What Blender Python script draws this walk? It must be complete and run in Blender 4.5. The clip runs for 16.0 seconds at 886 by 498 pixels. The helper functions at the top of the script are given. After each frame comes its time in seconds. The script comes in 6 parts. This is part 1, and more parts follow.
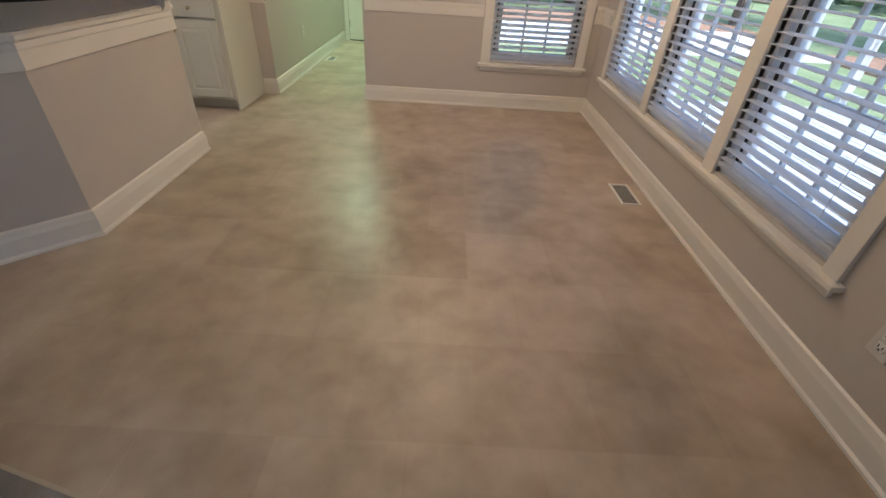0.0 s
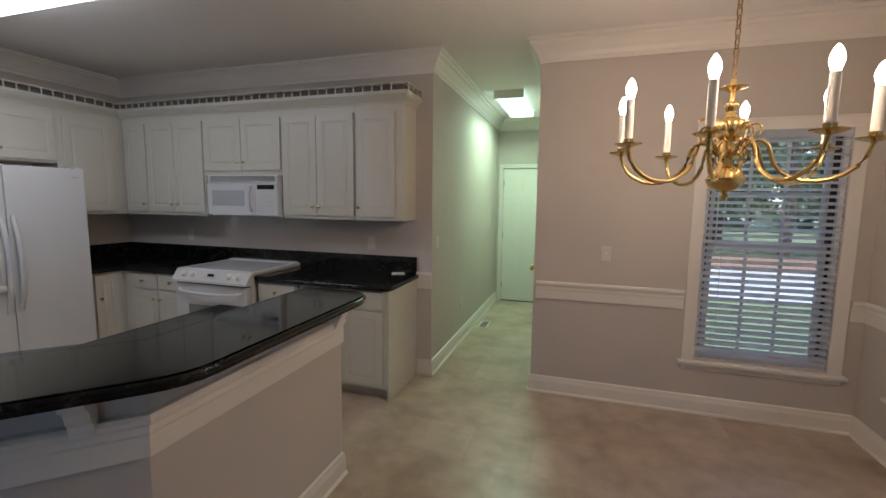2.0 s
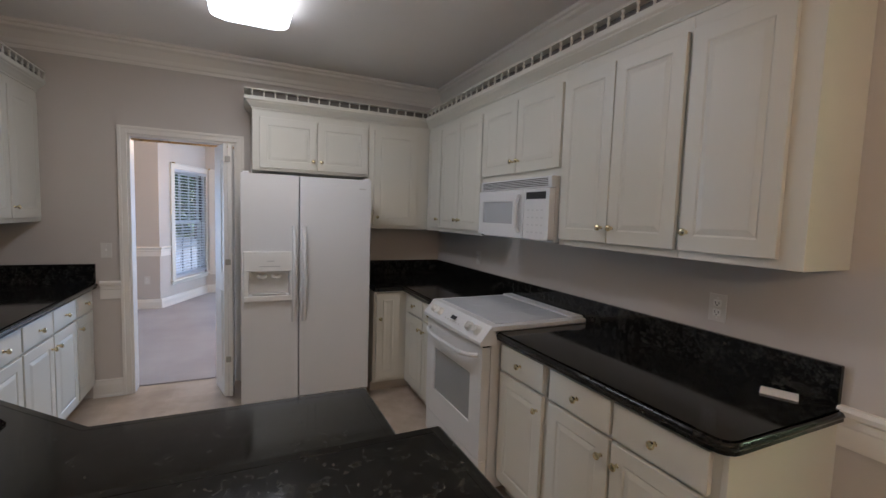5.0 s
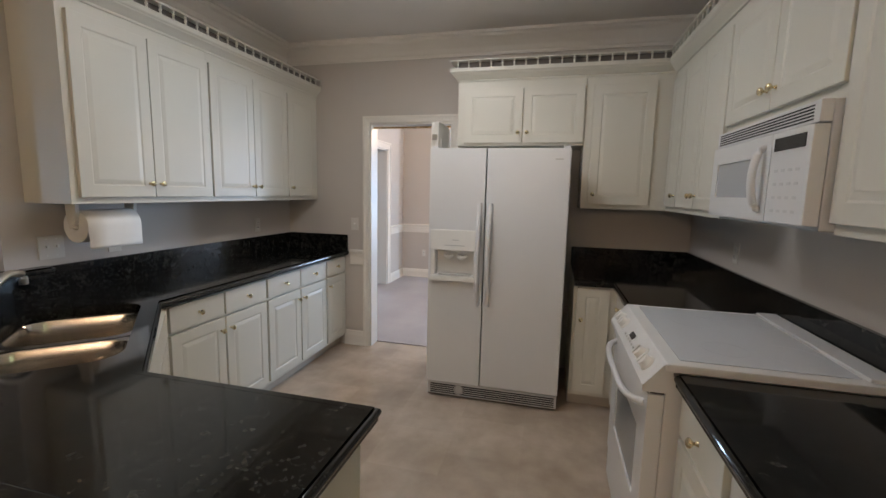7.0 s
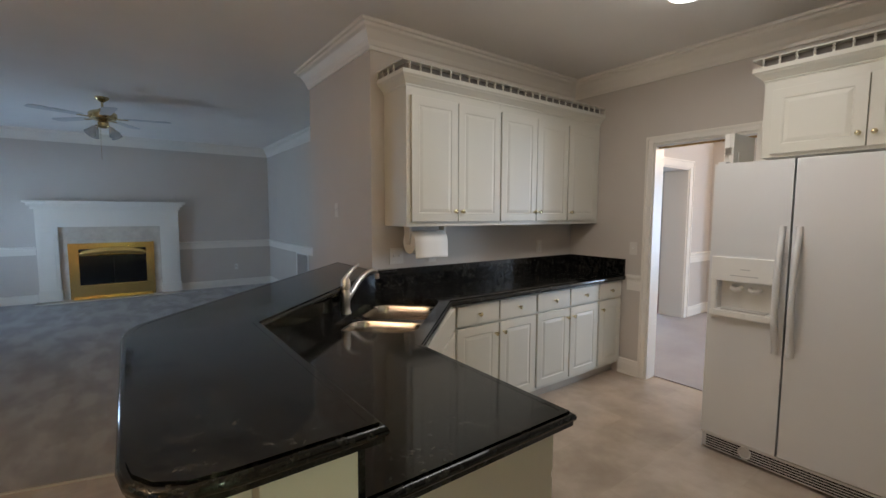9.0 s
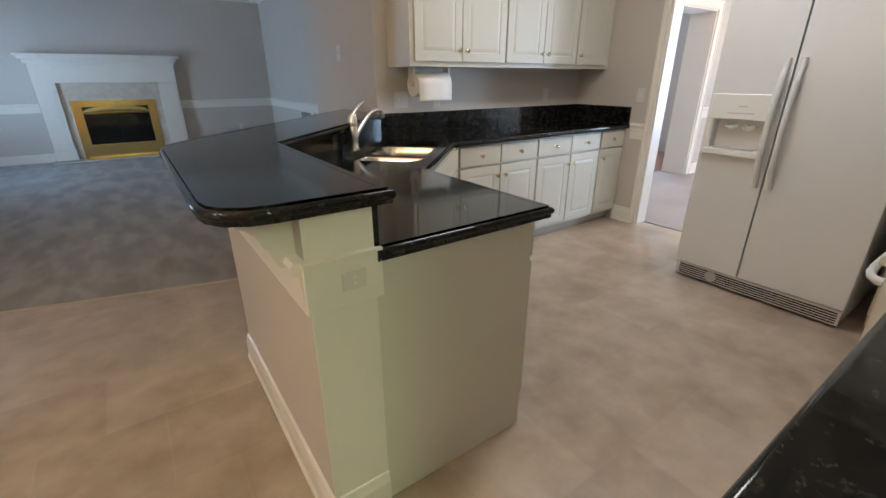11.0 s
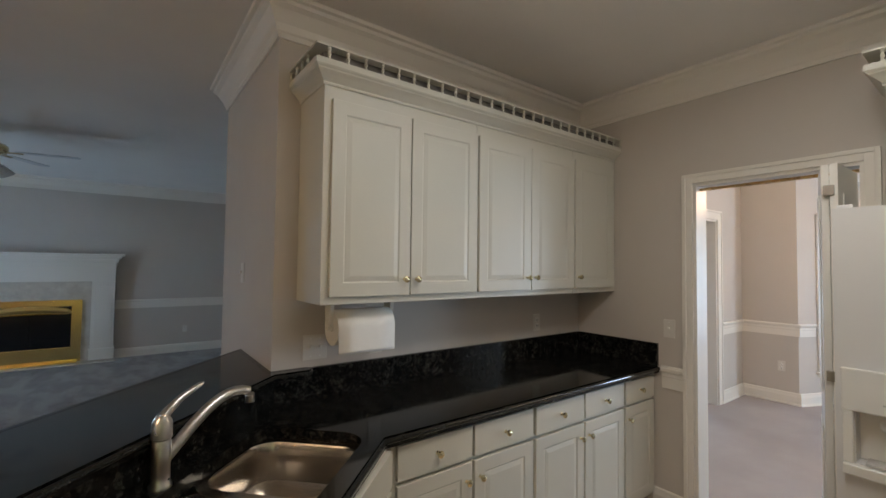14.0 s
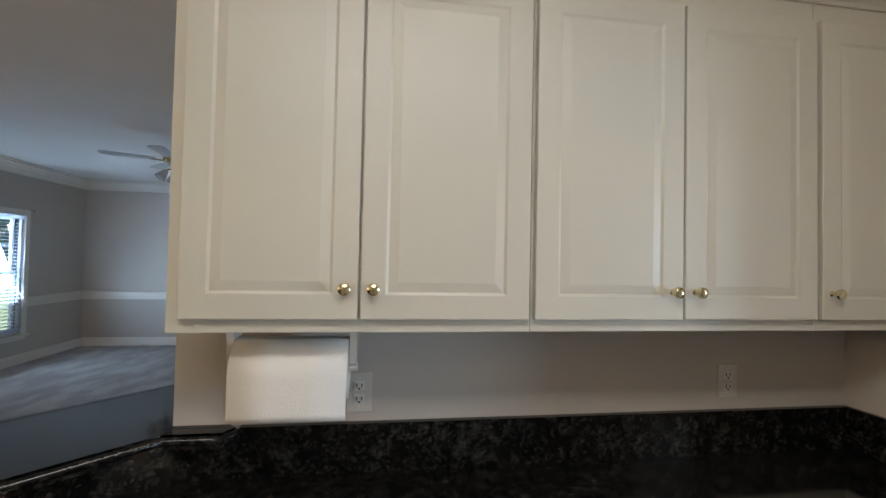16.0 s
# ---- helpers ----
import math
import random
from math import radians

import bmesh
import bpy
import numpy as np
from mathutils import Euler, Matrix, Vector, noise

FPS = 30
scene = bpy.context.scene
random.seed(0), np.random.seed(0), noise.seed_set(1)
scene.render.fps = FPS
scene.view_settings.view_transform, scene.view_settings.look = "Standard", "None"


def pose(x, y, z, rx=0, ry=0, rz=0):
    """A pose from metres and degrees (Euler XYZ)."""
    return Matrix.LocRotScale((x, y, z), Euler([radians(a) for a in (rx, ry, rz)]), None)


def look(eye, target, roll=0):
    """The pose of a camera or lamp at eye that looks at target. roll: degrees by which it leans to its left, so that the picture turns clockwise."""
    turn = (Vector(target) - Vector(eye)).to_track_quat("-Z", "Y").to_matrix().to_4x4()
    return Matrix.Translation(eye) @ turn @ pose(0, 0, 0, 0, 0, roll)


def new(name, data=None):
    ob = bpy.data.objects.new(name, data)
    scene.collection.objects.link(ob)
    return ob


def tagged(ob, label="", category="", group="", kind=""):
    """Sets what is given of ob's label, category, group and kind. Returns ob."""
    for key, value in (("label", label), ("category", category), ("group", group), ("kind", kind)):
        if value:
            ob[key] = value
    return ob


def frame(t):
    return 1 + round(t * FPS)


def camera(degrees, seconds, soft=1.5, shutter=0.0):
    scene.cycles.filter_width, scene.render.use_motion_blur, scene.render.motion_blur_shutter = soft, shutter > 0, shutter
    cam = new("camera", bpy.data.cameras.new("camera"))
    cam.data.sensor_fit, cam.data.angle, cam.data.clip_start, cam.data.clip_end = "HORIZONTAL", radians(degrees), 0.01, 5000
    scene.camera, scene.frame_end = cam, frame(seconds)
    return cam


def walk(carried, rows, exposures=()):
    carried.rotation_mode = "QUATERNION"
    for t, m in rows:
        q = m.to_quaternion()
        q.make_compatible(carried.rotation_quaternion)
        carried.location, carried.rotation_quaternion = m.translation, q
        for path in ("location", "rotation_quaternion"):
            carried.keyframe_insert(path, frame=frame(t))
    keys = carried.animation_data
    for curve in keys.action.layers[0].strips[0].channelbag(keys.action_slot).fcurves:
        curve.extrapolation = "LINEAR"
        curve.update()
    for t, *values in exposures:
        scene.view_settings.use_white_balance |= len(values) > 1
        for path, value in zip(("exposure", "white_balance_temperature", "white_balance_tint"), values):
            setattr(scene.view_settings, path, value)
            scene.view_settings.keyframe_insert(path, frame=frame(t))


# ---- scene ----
cam = camera(91.9, 16.0)
PATH = [
    (0, (0.06, 0.073, 1.258), (0.083, 1.714, 0.115), 3.7),
    (0.5, (-0.03, 0.293, 1.346), (-0.173, 2.124, 0.555), 1.5),
    (1, (-0.133, 0.526, 1.445), (-0.441, 2.434, 0.931), 1.5),
    (1.5, (-0.268, 0.727, 1.507), (-0.689, 2.656, 1.186), 1.9),
    (2, (-0.419, 0.942, 1.557), (-1.012, 2.839, 1.33), 0.7),
    (2.5, (-0.528, 1.2, 1.567), (-1.325, 3.025, 1.38), 0.3),
    (3, (-0.62, 1.492, 1.561), (-1.677, 3.184, 1.421), 0.4),
    (3.5, (-0.765, 1.755, 1.55), (-2.051, 3.282, 1.426), 0.2),
    (4, (-0.896, 1.989, 1.537), (-2.414, 3.285, 1.426), 0.1),
    (4.2, (-0.924, 2.083, 1.533), (-2.519, 3.284, 1.417), 0.3),
    (6.3, (-1.27, 3.266, 1.494), (-3.251, 3.364, 1.24), 2.6),
    (6.5, (-1.315, 3.295, 1.487), (-3.296, 3.234, 1.223), 2.1),
    (7, (-1.47, 3.381, 1.477), (-3.393, 2.897, 1.214), 1.3),
    (7.5, (-1.601, 3.405, 1.49), (-3.379, 2.524, 1.239), 0.6),
    (8, (-1.612, 3.468, 1.496), (-3.152, 2.207, 1.296), -0.0),
    (8.5, (-1.551, 3.611, 1.483), (-2.862, 2.109, 1.322), 0.3),
    (9, (-1.468, 3.688, 1.472), (-2.651, 2.083, 1.307), 0.2),
    (9.5, (-1.376, 3.757, 1.413), (-2.527, 2.149, 1.114), 0.1),
    (9.7, (-1.341, 3.799, 1.389), (-2.474, 2.209, 0.954), -0.6),
    (11.8, (-1.427, 3.889, 1.309), (-2.497, 2.381, 0.547), 0.0),
    (12, (-1.467, 3.823, 1.343), (-2.558, 2.287, 0.671), 0.5),
    (12.2, (-1.524, 3.696, 1.401), (-2.633, 2.133, 0.83), 0.3),
    (12.5, (-1.604, 3.523, 1.433), (-2.742, 1.922, 1.057), 0.1),
    (13, (-1.786, 3.316, 1.488), (-2.956, 1.705, 1.299), -0.1),
    (13.2, (-1.875, 3.241, 1.522), (-3.058, 1.633, 1.407), 0.1),
    (13.5, (-2.047, 3.121, 1.542), (-3.236, 1.513, 1.512), 0.5),
    (14, (-2.326, 2.949, 1.559), (-3.519, 1.345, 1.63), 0.7),
    (14.5, (-2.641, 2.796, 1.599), (-3.781, 1.161, 1.759), 0.8),
    (15, (-2.972, 2.668, 1.58), (-3.982, 0.956, 1.8), 1.0),
    (15.5, (-3.243, 2.465, 1.531), (-4.06, 0.651, 1.74), 0.5),
    (15.7, (-3.369, 2.385, 1.536), (-3.991, 0.493, 1.724), 0.5),
    (16, (-3.453, 2.263, 1.559), (-3.742, 0.284, 1.609), 1.2),
]
EXPOSURES = [(0.0, 0.66, 5650, 9), (0.5, 0.44, 5450, 13), (1.0, 0.22, 5350, 13), (1.5, 0.0, 5350, 13), (2.0, 0.0, 5450, 13), (2.5, 0.03, 5550, 14), (3.0, 0.04, 5700, 14), (3.5, 0.05, 5600, 13), (4.0, 0.08, 5400, 14),
             (6.5, 0.38, 5900, 12), (7.0, 0.40, 5900, 11), (8.0, 0.40, 6000, 11), (9.0, 0.38, 6200, 11), (9.5, 0.32, 6300, 11), (10.8, 0.80, 6050, 10), (11.8, 0.93, 5900, 9), (12.3, 0.90, 5900, 9), (12.8, 0.60, 6100, 9),
             (13.5, 0.26, 6400, 9), (14.0, 0.18, 6350, 9), (14.5, 0.12, 6250, 9), (15.0, 0.47, 6250, 9), (15.5, 0.68, 6350, 10), (16.0, 0.53, 6400, 10)]
walk(cam, [(t, look(eye, target, roll)) for t, eye, target, roll in PATH], EXPOSURES)

# ---- world, sun, lamps ----
world = bpy.data.worlds.new("sky")
scene.world = world
world.use_nodes = True
wn = world.node_tree.nodes
sky = wn.new("ShaderNodeTexSky")
sky.sky_type = 'NISHITA'
sky.sun_disc = False
sky.sun_elevation = radians(52)
sky.sun_rotation = radians(185)
world.node_tree.links.new(sky.outputs[0], wn["Background"].inputs[0])
wn["Background"].inputs[1].default_value = 0.32

sun = new("sun", bpy.data.lights.new("sun", 'SUN'))
sun.data.energy, sun.data.angle, sun.data.color = 4.6, radians(11), (1.0, 0.95, 0.88)
sun.matrix_world = look((0, -12, 16), (0, 0, 0))


def area_lamp(name, place, size, power, color, target):
    lamp = new(name, bpy.data.lights.new(name, 'AREA'))
    lamp.data.shape, lamp.data.size, lamp.data.size_y = 'RECTANGLE', size[0], size[1]
    lamp.data.energy, lamp.data.color = power, color
    lamp.matrix_world = look(place, target)
    return lamp


def bulb_lamp(name, place, power, color, radius):
    lamp = new(name, bpy.data.lights.new(name, 'POINT'))
    lamp.data.energy, lamp.data.color, lamp.data.shadow_soft_size = power, color, radius
    lamp.location = place
    return lamp


KITCHEN_TUBE = (1.0, 0.95, 0.88)
HALL_TUBE = (0.75, 1.0, 0.58)
BULB = (1.0, 0.68, 0.41)
SKYLIGHT = (0.60, 0.78, 1.0)
LIVING_SKY = (0.52, 0.74, 1.0)
area_lamp("kitchen_tube", (-3.52, 2.62, 2.662), (1.1, 0.38), 6.0, KITCHEN_TUBE, (-3.52, 2.621, 0))
area_lamp("hall_tube", (-1.205, 6.39, 2.668), (0.26, 1.0), 21.5, HALL_TUBE, (-1.205, 6.391, 0)).data.spread = radians(155)
# daylight entering by side windows; the dining one is an added out-of-view fill
area_lamp("day_living_window", (1.60, -3.99, 1.22), (0.9, 1.6), 52, LIVING_SKY, (-3, -3.5, 3.2))
area_lamp("dining_fill_unseen", (-9.72, 4.75, 1.28), (0.85, 1.6), 108, SKYLIGHT, (-5, 3.0, 0.9))
area_lamp("day_foyer_sidelight", (-9.46, -1.2, 1.1), (0.3, 1.8), 75, SKYLIGHT, (-5, -1.0, 0.9))

# ---- materials ----


def make_mat(name, base, rough=0.5, metal=0.0, spec=0.5):
    m = bpy.data.materials.new(name)
    m.use_nodes = True
    b = m.node_tree.nodes["Principled BSDF"]
    b.inputs["Base Color"].default_value = (*base, 1)
    b.inputs["Roughness"].default_value = rough
    b.inputs["Metallic"].default_value = metal
    b.inputs["Specular IOR Level"].default_value = spec
    return m, m.node_tree, b


def ramp_of(nt, src, stops):
    r = nt.nodes.new("ShaderNodeValToRGB")
    nt.links.new(src, r.inputs[0])
    el = r.color_ramp.elements
    el[0].position, el[0].color = stops[0][0], (*stops[0][1], 1)
    el[1].position, el[1].color = stops[-1][0], (*stops[-1][1], 1)
    for p, c in stops[1:-1]:
        e = el.new(p)
        e.color = (*c, 1)
    return r.outputs[0]


def noise_of(nt, scale, detail=4.0, rough=0.55, stretch=None, kind="Object"):
    co = nt.nodes.new("ShaderNodeTexCoord")
    src = co.outputs[kind]
    if stretch:
        mp = nt.nodes.new("ShaderNodeMapping")
        mp.inputs["Scale"].default_value = stretch
        nt.links.new(src, mp.inputs[0])
        src = mp.outputs[0]
    n = nt.nodes.new("ShaderNodeTexNoise")
    n.inputs["Scale"].default_value = scale
    n.inputs["Detail"].default_value = detail
    n.inputs["Roughness"].default_value = rough
    nt.links.new(src, n.inputs["Vector"])
    return n.outputs["Fac"]


def bump_from(nt, b, fac, strength, distance):
    bp = nt.nodes.new("ShaderNodeBump")
    bp.inputs["Strength"].default_value = strength
    bp.inputs["Distance"].default_value = distance
    nt.links.new(fac, bp.inputs["Height"])
    nt.links.new(bp.outputs[0], b.inputs["Normal"])
    return bp


def mix_of(nt, a, b, fac, mode='MIX'):
    mx = nt.nodes.new("ShaderNodeMix")
    mx.data_type, mx.blend_type = 'RGBA', mode
    for sock, v in ((mx.inputs[0], fac), (mx.inputs[6], a), (mx.inputs[7], b)):
        if isinstance(v, (int, float)):
            sock.default_value = v
        elif isinstance(v, tuple):
            sock.default_value = (*v, 1)
        else:
            nt.links.new(v, sock)
    return mx.outputs[2]


def shade(c, k):
    return tuple(min(1, v * k) for v in c)


def painted(name, base, rough=0.55, grain=0.25, spread=0.06, fine=160.0, spec=0.4):
    """Paint with faint roller stipple and slow blotches."""
    m, nt, b = make_mat(name, base, rough, 0, spec)
    big = noise_of(nt, 1.7, 5)
    nt.links.new(ramp_of(nt, big, [(0.3, shade(base, 1 - spread)), (0.7, shade(base, 1 + spread))]), b.inputs["Base Color"])
    fin = noise_of(nt, fine, 2)
    bump_from(nt, b, fin, grain, 0.002)
    nt.links.new(ramp_of(nt, noise_of(nt, 5, 4), [(0.3, (rough * 0.94,) * 3), (0.7, (min(1, rough * 1.06),) * 3)]), b.inputs["Roughness"])
    return m


WALL = painted("wall_paint", (0.53, 0.487, 0.44), 0.62, 0.22, 0.02)
CEIL = painted("ceiling_paint", (0.84, 0.81, 0.77), 0.85, 0.5, 0.02, 90)
TRIM = painted("trim_enamel", (0.74, 0.705, 0.64), 0.33, 0.06, 0.012, 60, 0.5)
CAB = painted("cabinet_enamel", (0.61, 0.588, 0.51), 0.42, 0.05, 0.010, 45, 0.5)
DOORPAINT = painted("door_enamel", (0.75, 0.73, 0.68), 0.33, 0.06, 0.012, 60)
APPL = painted("appliance_white", (0.655, 0.655, 0.65), 0.30, 0.16, 0.015, 420, 0.5)
PLASTIC = painted("white_plastic", (0.74, 0.73, 0.69), 0.36, 0.05, 0.02, 30)
PLATE = painted("plate_plastic", (0.63, 0.605, 0.555), 0.4, 0.05, 0.02, 30)
BUTTON = painted("button_plastic", (0.57, 0.57, 0.565), 0.4, 0.05, 0.02, 30)
PLASTIC_GREY = painted("grey_plastic", (0.50, 0.49, 0.47), 0.4, 0.05, 0.02, 30)
DARK = painted("dark_gap", (0.02, 0.019, 0.018), 0.7, 0.05, 0.1)
BLACKPL = painted("black_plastic", (0.015, 0.015, 0.016), 0.25, 0.05, 0.1)
TOE = painted("toe_kick", (0.46, 0.41, 0.34), 0.6, 0.1, 0.1)
# dark brown that paints in the shade between the gallery spindles
GAP_SHADE = painted("gap_shade_board", (0.17, 0.152, 0.135), 0.8, 0.3, 0.12)
SLAT = painted("blind_slat", (0.86, 0.86, 0.85), 0.35, 0.03, 0.02, 20)
nt = SLAT.node_tree
tl = nt.nodes.new("ShaderNodeBsdfTranslucent")
tl.inputs[0].default_value = (0.80, 0.84, 0.90, 1)
ms = nt.nodes.new("ShaderNodeMixShader")
ms.inputs[0].default_value = 0.68
nt.links.new(nt.nodes["Principled BSDF"].outputs[0], ms.inputs[1])
nt.links.new(tl.outputs[0], ms.inputs[2])
nt.links.new(ms.outputs[0], nt.nodes["Material Output"].inputs[0])
SASH = painted("sash_vinyl", (0.72, 0.74, 0.77), 0.4, 0.05, 0.02, 30)
BRONZE = painted("bronze_jamb", (0.045, 0.045, 0.047), 0.5, 0.1, 0.15)
PAPER = painted("paper", (0.84, 0.82, 0.78), 0.9, 0.5, 0.02, 220)
SIDING = painted("siding", (0.55, 0.54, 0.52), 0.6, 0.2, 0.05)

# vinyl floor: beige stone mottling in faint large tiles
VINYL, nt, b = make_mat("vinyl_floor", (0.42, 0.34, 0.26), 0.33, 0, 0.5)
m1 = ramp_of(nt, noise_of(nt, 2.9, 4, 0.5), [(0.25, (0.37, 0.30, 0.225)), (0.50, (0.50, 0.42, 0.335)), (0.75, (0.60, 0.52, 0.43))])
m2 = ramp_of(nt, noise_of(nt, 8.0, 4, 0.5), [(0.25, (0.66, 0.60, 0.54)), (0.68, (1.0, 1.0, 1.0))])
c1 = mix_of(nt, m1, m2, 0.55, 'MULTIPLY')
tc = nt.nodes.new("ShaderNodeTexCoord")
bk = nt.nodes.new("ShaderNodeTexBrick")
bk.offset = 0.5
bk.inputs["Scale"].default_value = 1.0
bk.inputs["Mortar Size"].default_value = 0.0035
bk.inputs["Mortar Smooth"].default_value = 0.7
bk.inputs["Brick Width"].default_value = 0.41
bk.inputs["Row Height"].default_value = 0.41
bk.inputs["Color1"].default_value = (1.0, 1.0, 1.0, 1)
bk.inputs["Color2"].default_value = (0.80, 0.77, 0.74, 1)
bk.inputs["Mortar"].default_value = (0.90, 0.89, 0.87, 1)
nt.links.new(tc.outputs["Object"], bk.inputs["Vector"])
nt.links.new(mix_of(nt, c1, bk.outputs["Color"], 0.8, 'MULTIPLY'), b.inputs["Base Color"])
nt.links.new(ramp_of(nt, noise_of(nt, 3.0, 2), [(0.2, (0.30,) * 3), (0.8, (0.40,) * 3)]), b.inputs["Roughness"])
bump_from(nt, b, noise_of(nt, 30, 3, 0.5), 0.15, 0.002)

# cut-pile carpet
CARPET, nt, b = make_mat("carpet", (0.40, 0.36, 0.33), 0.97, 0, 0.1)
cm = ramp_of(nt, noise_of(nt, 2.6, 5, 0.5, (1.9, 0.8, 1)), [(0.40, (0.225, 0.205, 0.192)), (0.50, (0.28, 0.257, 0.243)), (0.58, (0.345, 0.317, 0.30))])
cf = ramp_of(nt, noise_of(nt, 260, 3), [(0.3, (0.75, 0.75, 0.75)), (0.7, (1.0, 1.0, 1.0))])
nt.links.new(mix_of(nt, cm, cf, 0.8, 'MULTIPLY'), b.inputs["Base Color"])
b.inputs["Sheen Weight"].default_value = 0.3
bump_from(nt, b, noise_of(nt, 180, 4, 0.7), 0.8, 0.008)

# smoother pale carpet of the dining room
DINING_CARPET, nt, b = make_mat("pale_carpet", (0.42, 0.38, 0.37), 0.97, 0, 0.1)
cm = ramp_of(nt, noise_of(nt, 1.6, 5, 0.5), [(0.35, (0.38, 0.345, 0.335)), (0.65, (0.44, 0.40, 0.39))])
cf = ramp_of(nt, noise_of(nt, 220, 3), [(0.3, (0.85, 0.85, 0.85)), (0.7, (1.0, 1.0, 1.0))])
nt.links.new(mix_of(nt, cm, cf, 0.8, 'MULTIPLY'), b.inputs["Base Color"])
bump_from(nt, b, noise_of(nt, 180, 4, 0.7), 0.6, 0.006)

# black granite with small grey and bronze flakes
GRANITE, nt, b = make_mat("black_granite", (0.012, 0.012, 0.012), 0.07, 0, 0.38)
vo = nt.nodes.new("ShaderNodeTexVoronoi")
vo.inputs["Scale"].default_value = 120
vo.inputs["Randomness"].default_value = 1.0
tc = nt.nodes.new("ShaderNodeTexCoord")
nt.links.new(tc.outputs["Object"], vo.inputs["Vector"])
sep = nt.nodes.new("ShaderNodeSeparateColor")
nt.links.new(vo.outputs["Color"], sep.inputs[0])
fl = ramp_of(nt, sep.outputs[0], [(0.0, (0.002, 0.002, 0.002)), (0.55, (0.004, 0.004, 0.004)), (0.80, (0.008, 0.008, 0.0073)), (0.93, (0.014, 0.014, 0.0125)), (1.0, (0.026, 0.025, 0.021))])
pat = ramp_of(nt, noise_of(nt, 19, 7, 0.75), [(0.38, (0.25, 0.25, 0.25)), (0.54, (0.9, 0.9, 0.87)), (0.68, (2.0, 2.0, 1.85))])
cloud = ramp_of(nt, noise_of(nt, 26, 8, 0.8), [(0.46, (0.0, 0.0, 0.0)), (0.57, (0.013, 0.013, 0.0115)), (0.72, (0.060, 0.056, 0.047))])
nt.links.new(mix_of(nt, mix_of(nt, fl, pat, 1.0, 'MULTIPLY'), cloud, 1.0, 'ADD'), b.inputs["Base Color"])
nt.links.new(ramp_of(nt, noise_of(nt, 7, 6, 0.6), [(0.35, (0.05,) * 3), (0.7, (0.12,) * 3)]), b.inputs["Roughness"])


def metal_mat(name, base, rough, scale=(1, 1, 1), spread=0.12):
    m, nt, b = make_mat(name, base, rough, 1.0)
    f = noise_of(nt, 40, 4, 0.6, scale)
    nt.links.new(ramp_of(nt, f, [(0.3, shade(base, 1 - spread)), (0.7, base)]), b.inputs["Base Color"])
    nt.links.new(ramp_of(nt, f, [(0.3, (rough * 0.9,) * 3), (0.7, (rough * 1.1,) * 3)]), b.inputs["Roughness"])
    return m


BRASS = metal_mat("polished_brass", (0.86, 0.63, 0.25), 0.17)
BRASS_DARK = metal_mat("aged_brass", (0.50, 0.33, 0.14), 0.28)
FANBRASS = metal_mat("lacquered_brass", (0.62, 0.50, 0.28), 0.12)
KNOB = metal_mat("knob_metal", (0.80, 0.70, 0.45), 0.14)
STEEL = metal_mat("brushed_steel", (0.58, 0.53, 0.47), 0.20, (0.2, 0.2, 9), 0.05)
NICKEL = metal_mat("brushed_nickel", (0.62, 0.60, 0.57), 0.30, (1, 1, 1), 0.03)
HINGE = metal_mat("hinge_steel", (0.42, 0.40, 0.36), 0.4)

GLASS, nt, b = make_mat("pane_glass", (1, 1, 1), 0.02, 0, 0.5)
b.inputs["Transmission Weight"].default_value = 1.0
b.inputs["IOR"].default_value = 1.05
OVENGLASS = painted("oven_glass", (0.30, 0.31, 0.31), 0.08, 0.0, 0.05)
COOKTOP = painted("cooktop_glass", (0.60, 0.62, 0.65), 0.10, 0.0, 0.03)
MWGLASS = painted("microwave_window", (0.44, 0.45, 0.46), 0.15, 0.05, 0.03)
FIREGLASS = painted("fire_glass", (0.006, 0.006, 0.007), 0.06, 0.0, 0.1)
SHADEGLASS, nt, b = make_mat("fan_shade_glass", (0.85, 0.86, 0.88), 0.15, 0, 0.5)
b.inputs["Transmission Weight"].default_value = 0.6
MARBLE, nt, b = make_mat("hearth_marble", (0.60, 0.55, 0.48), 0.22)
nt.links.new(ramp_of(nt, noise_of(nt, 6, 8, 0.7), [(0.3, (0.47, 0.42, 0.36)), (0.7, (0.64, 0.59, 0.52))]), b.inputs["Base Color"])
WOODFLOOR, nt, b = make_mat("wood_floor", (0.28, 0.12, 0.07), 0.3)
nt.links.new(ramp_of(nt, noise_of(nt, 6, 6, 0.6, (1, 12, 1)), [(0.3, (0.16, 0.06, 0.035)), (0.7, (0.30, 0.13, 0.07))]), b.inputs["Base Color"])
FANWOOD, nt, b = make_mat("fan_blade_wood", (0.22, 0.20, 0.19), 0.4)
nt.links.new(ramp_of(nt, noise_of(nt, 10, 6, 0.6, (1, 10, 1)), [(0.3, (0.52, 0.515, 0.51)), (0.7, (0.62, 0.61, 0.605))]), b.inputs["Base Color"])


def glowing(name, color, power):
    m, nt, b = make_mat(name, (0.8, 0.8, 0.8), 0.5)
    b.inputs["Emission Color"].default_value = (*color, 1)
    b.inputs["Emission Strength"].default_value = power
    return m


TUBE_GLOW = glowing("tube_diffuser", (1.0, 0.96, 0.90), 4.4)
HALL_GLOW = glowing("hall_diffuser", (0.74, 1.0, 0.76), 2.2)
BULB_GLOW = glowing("candle_bulb", (1.0, 0.80, 0.52), 9.0)

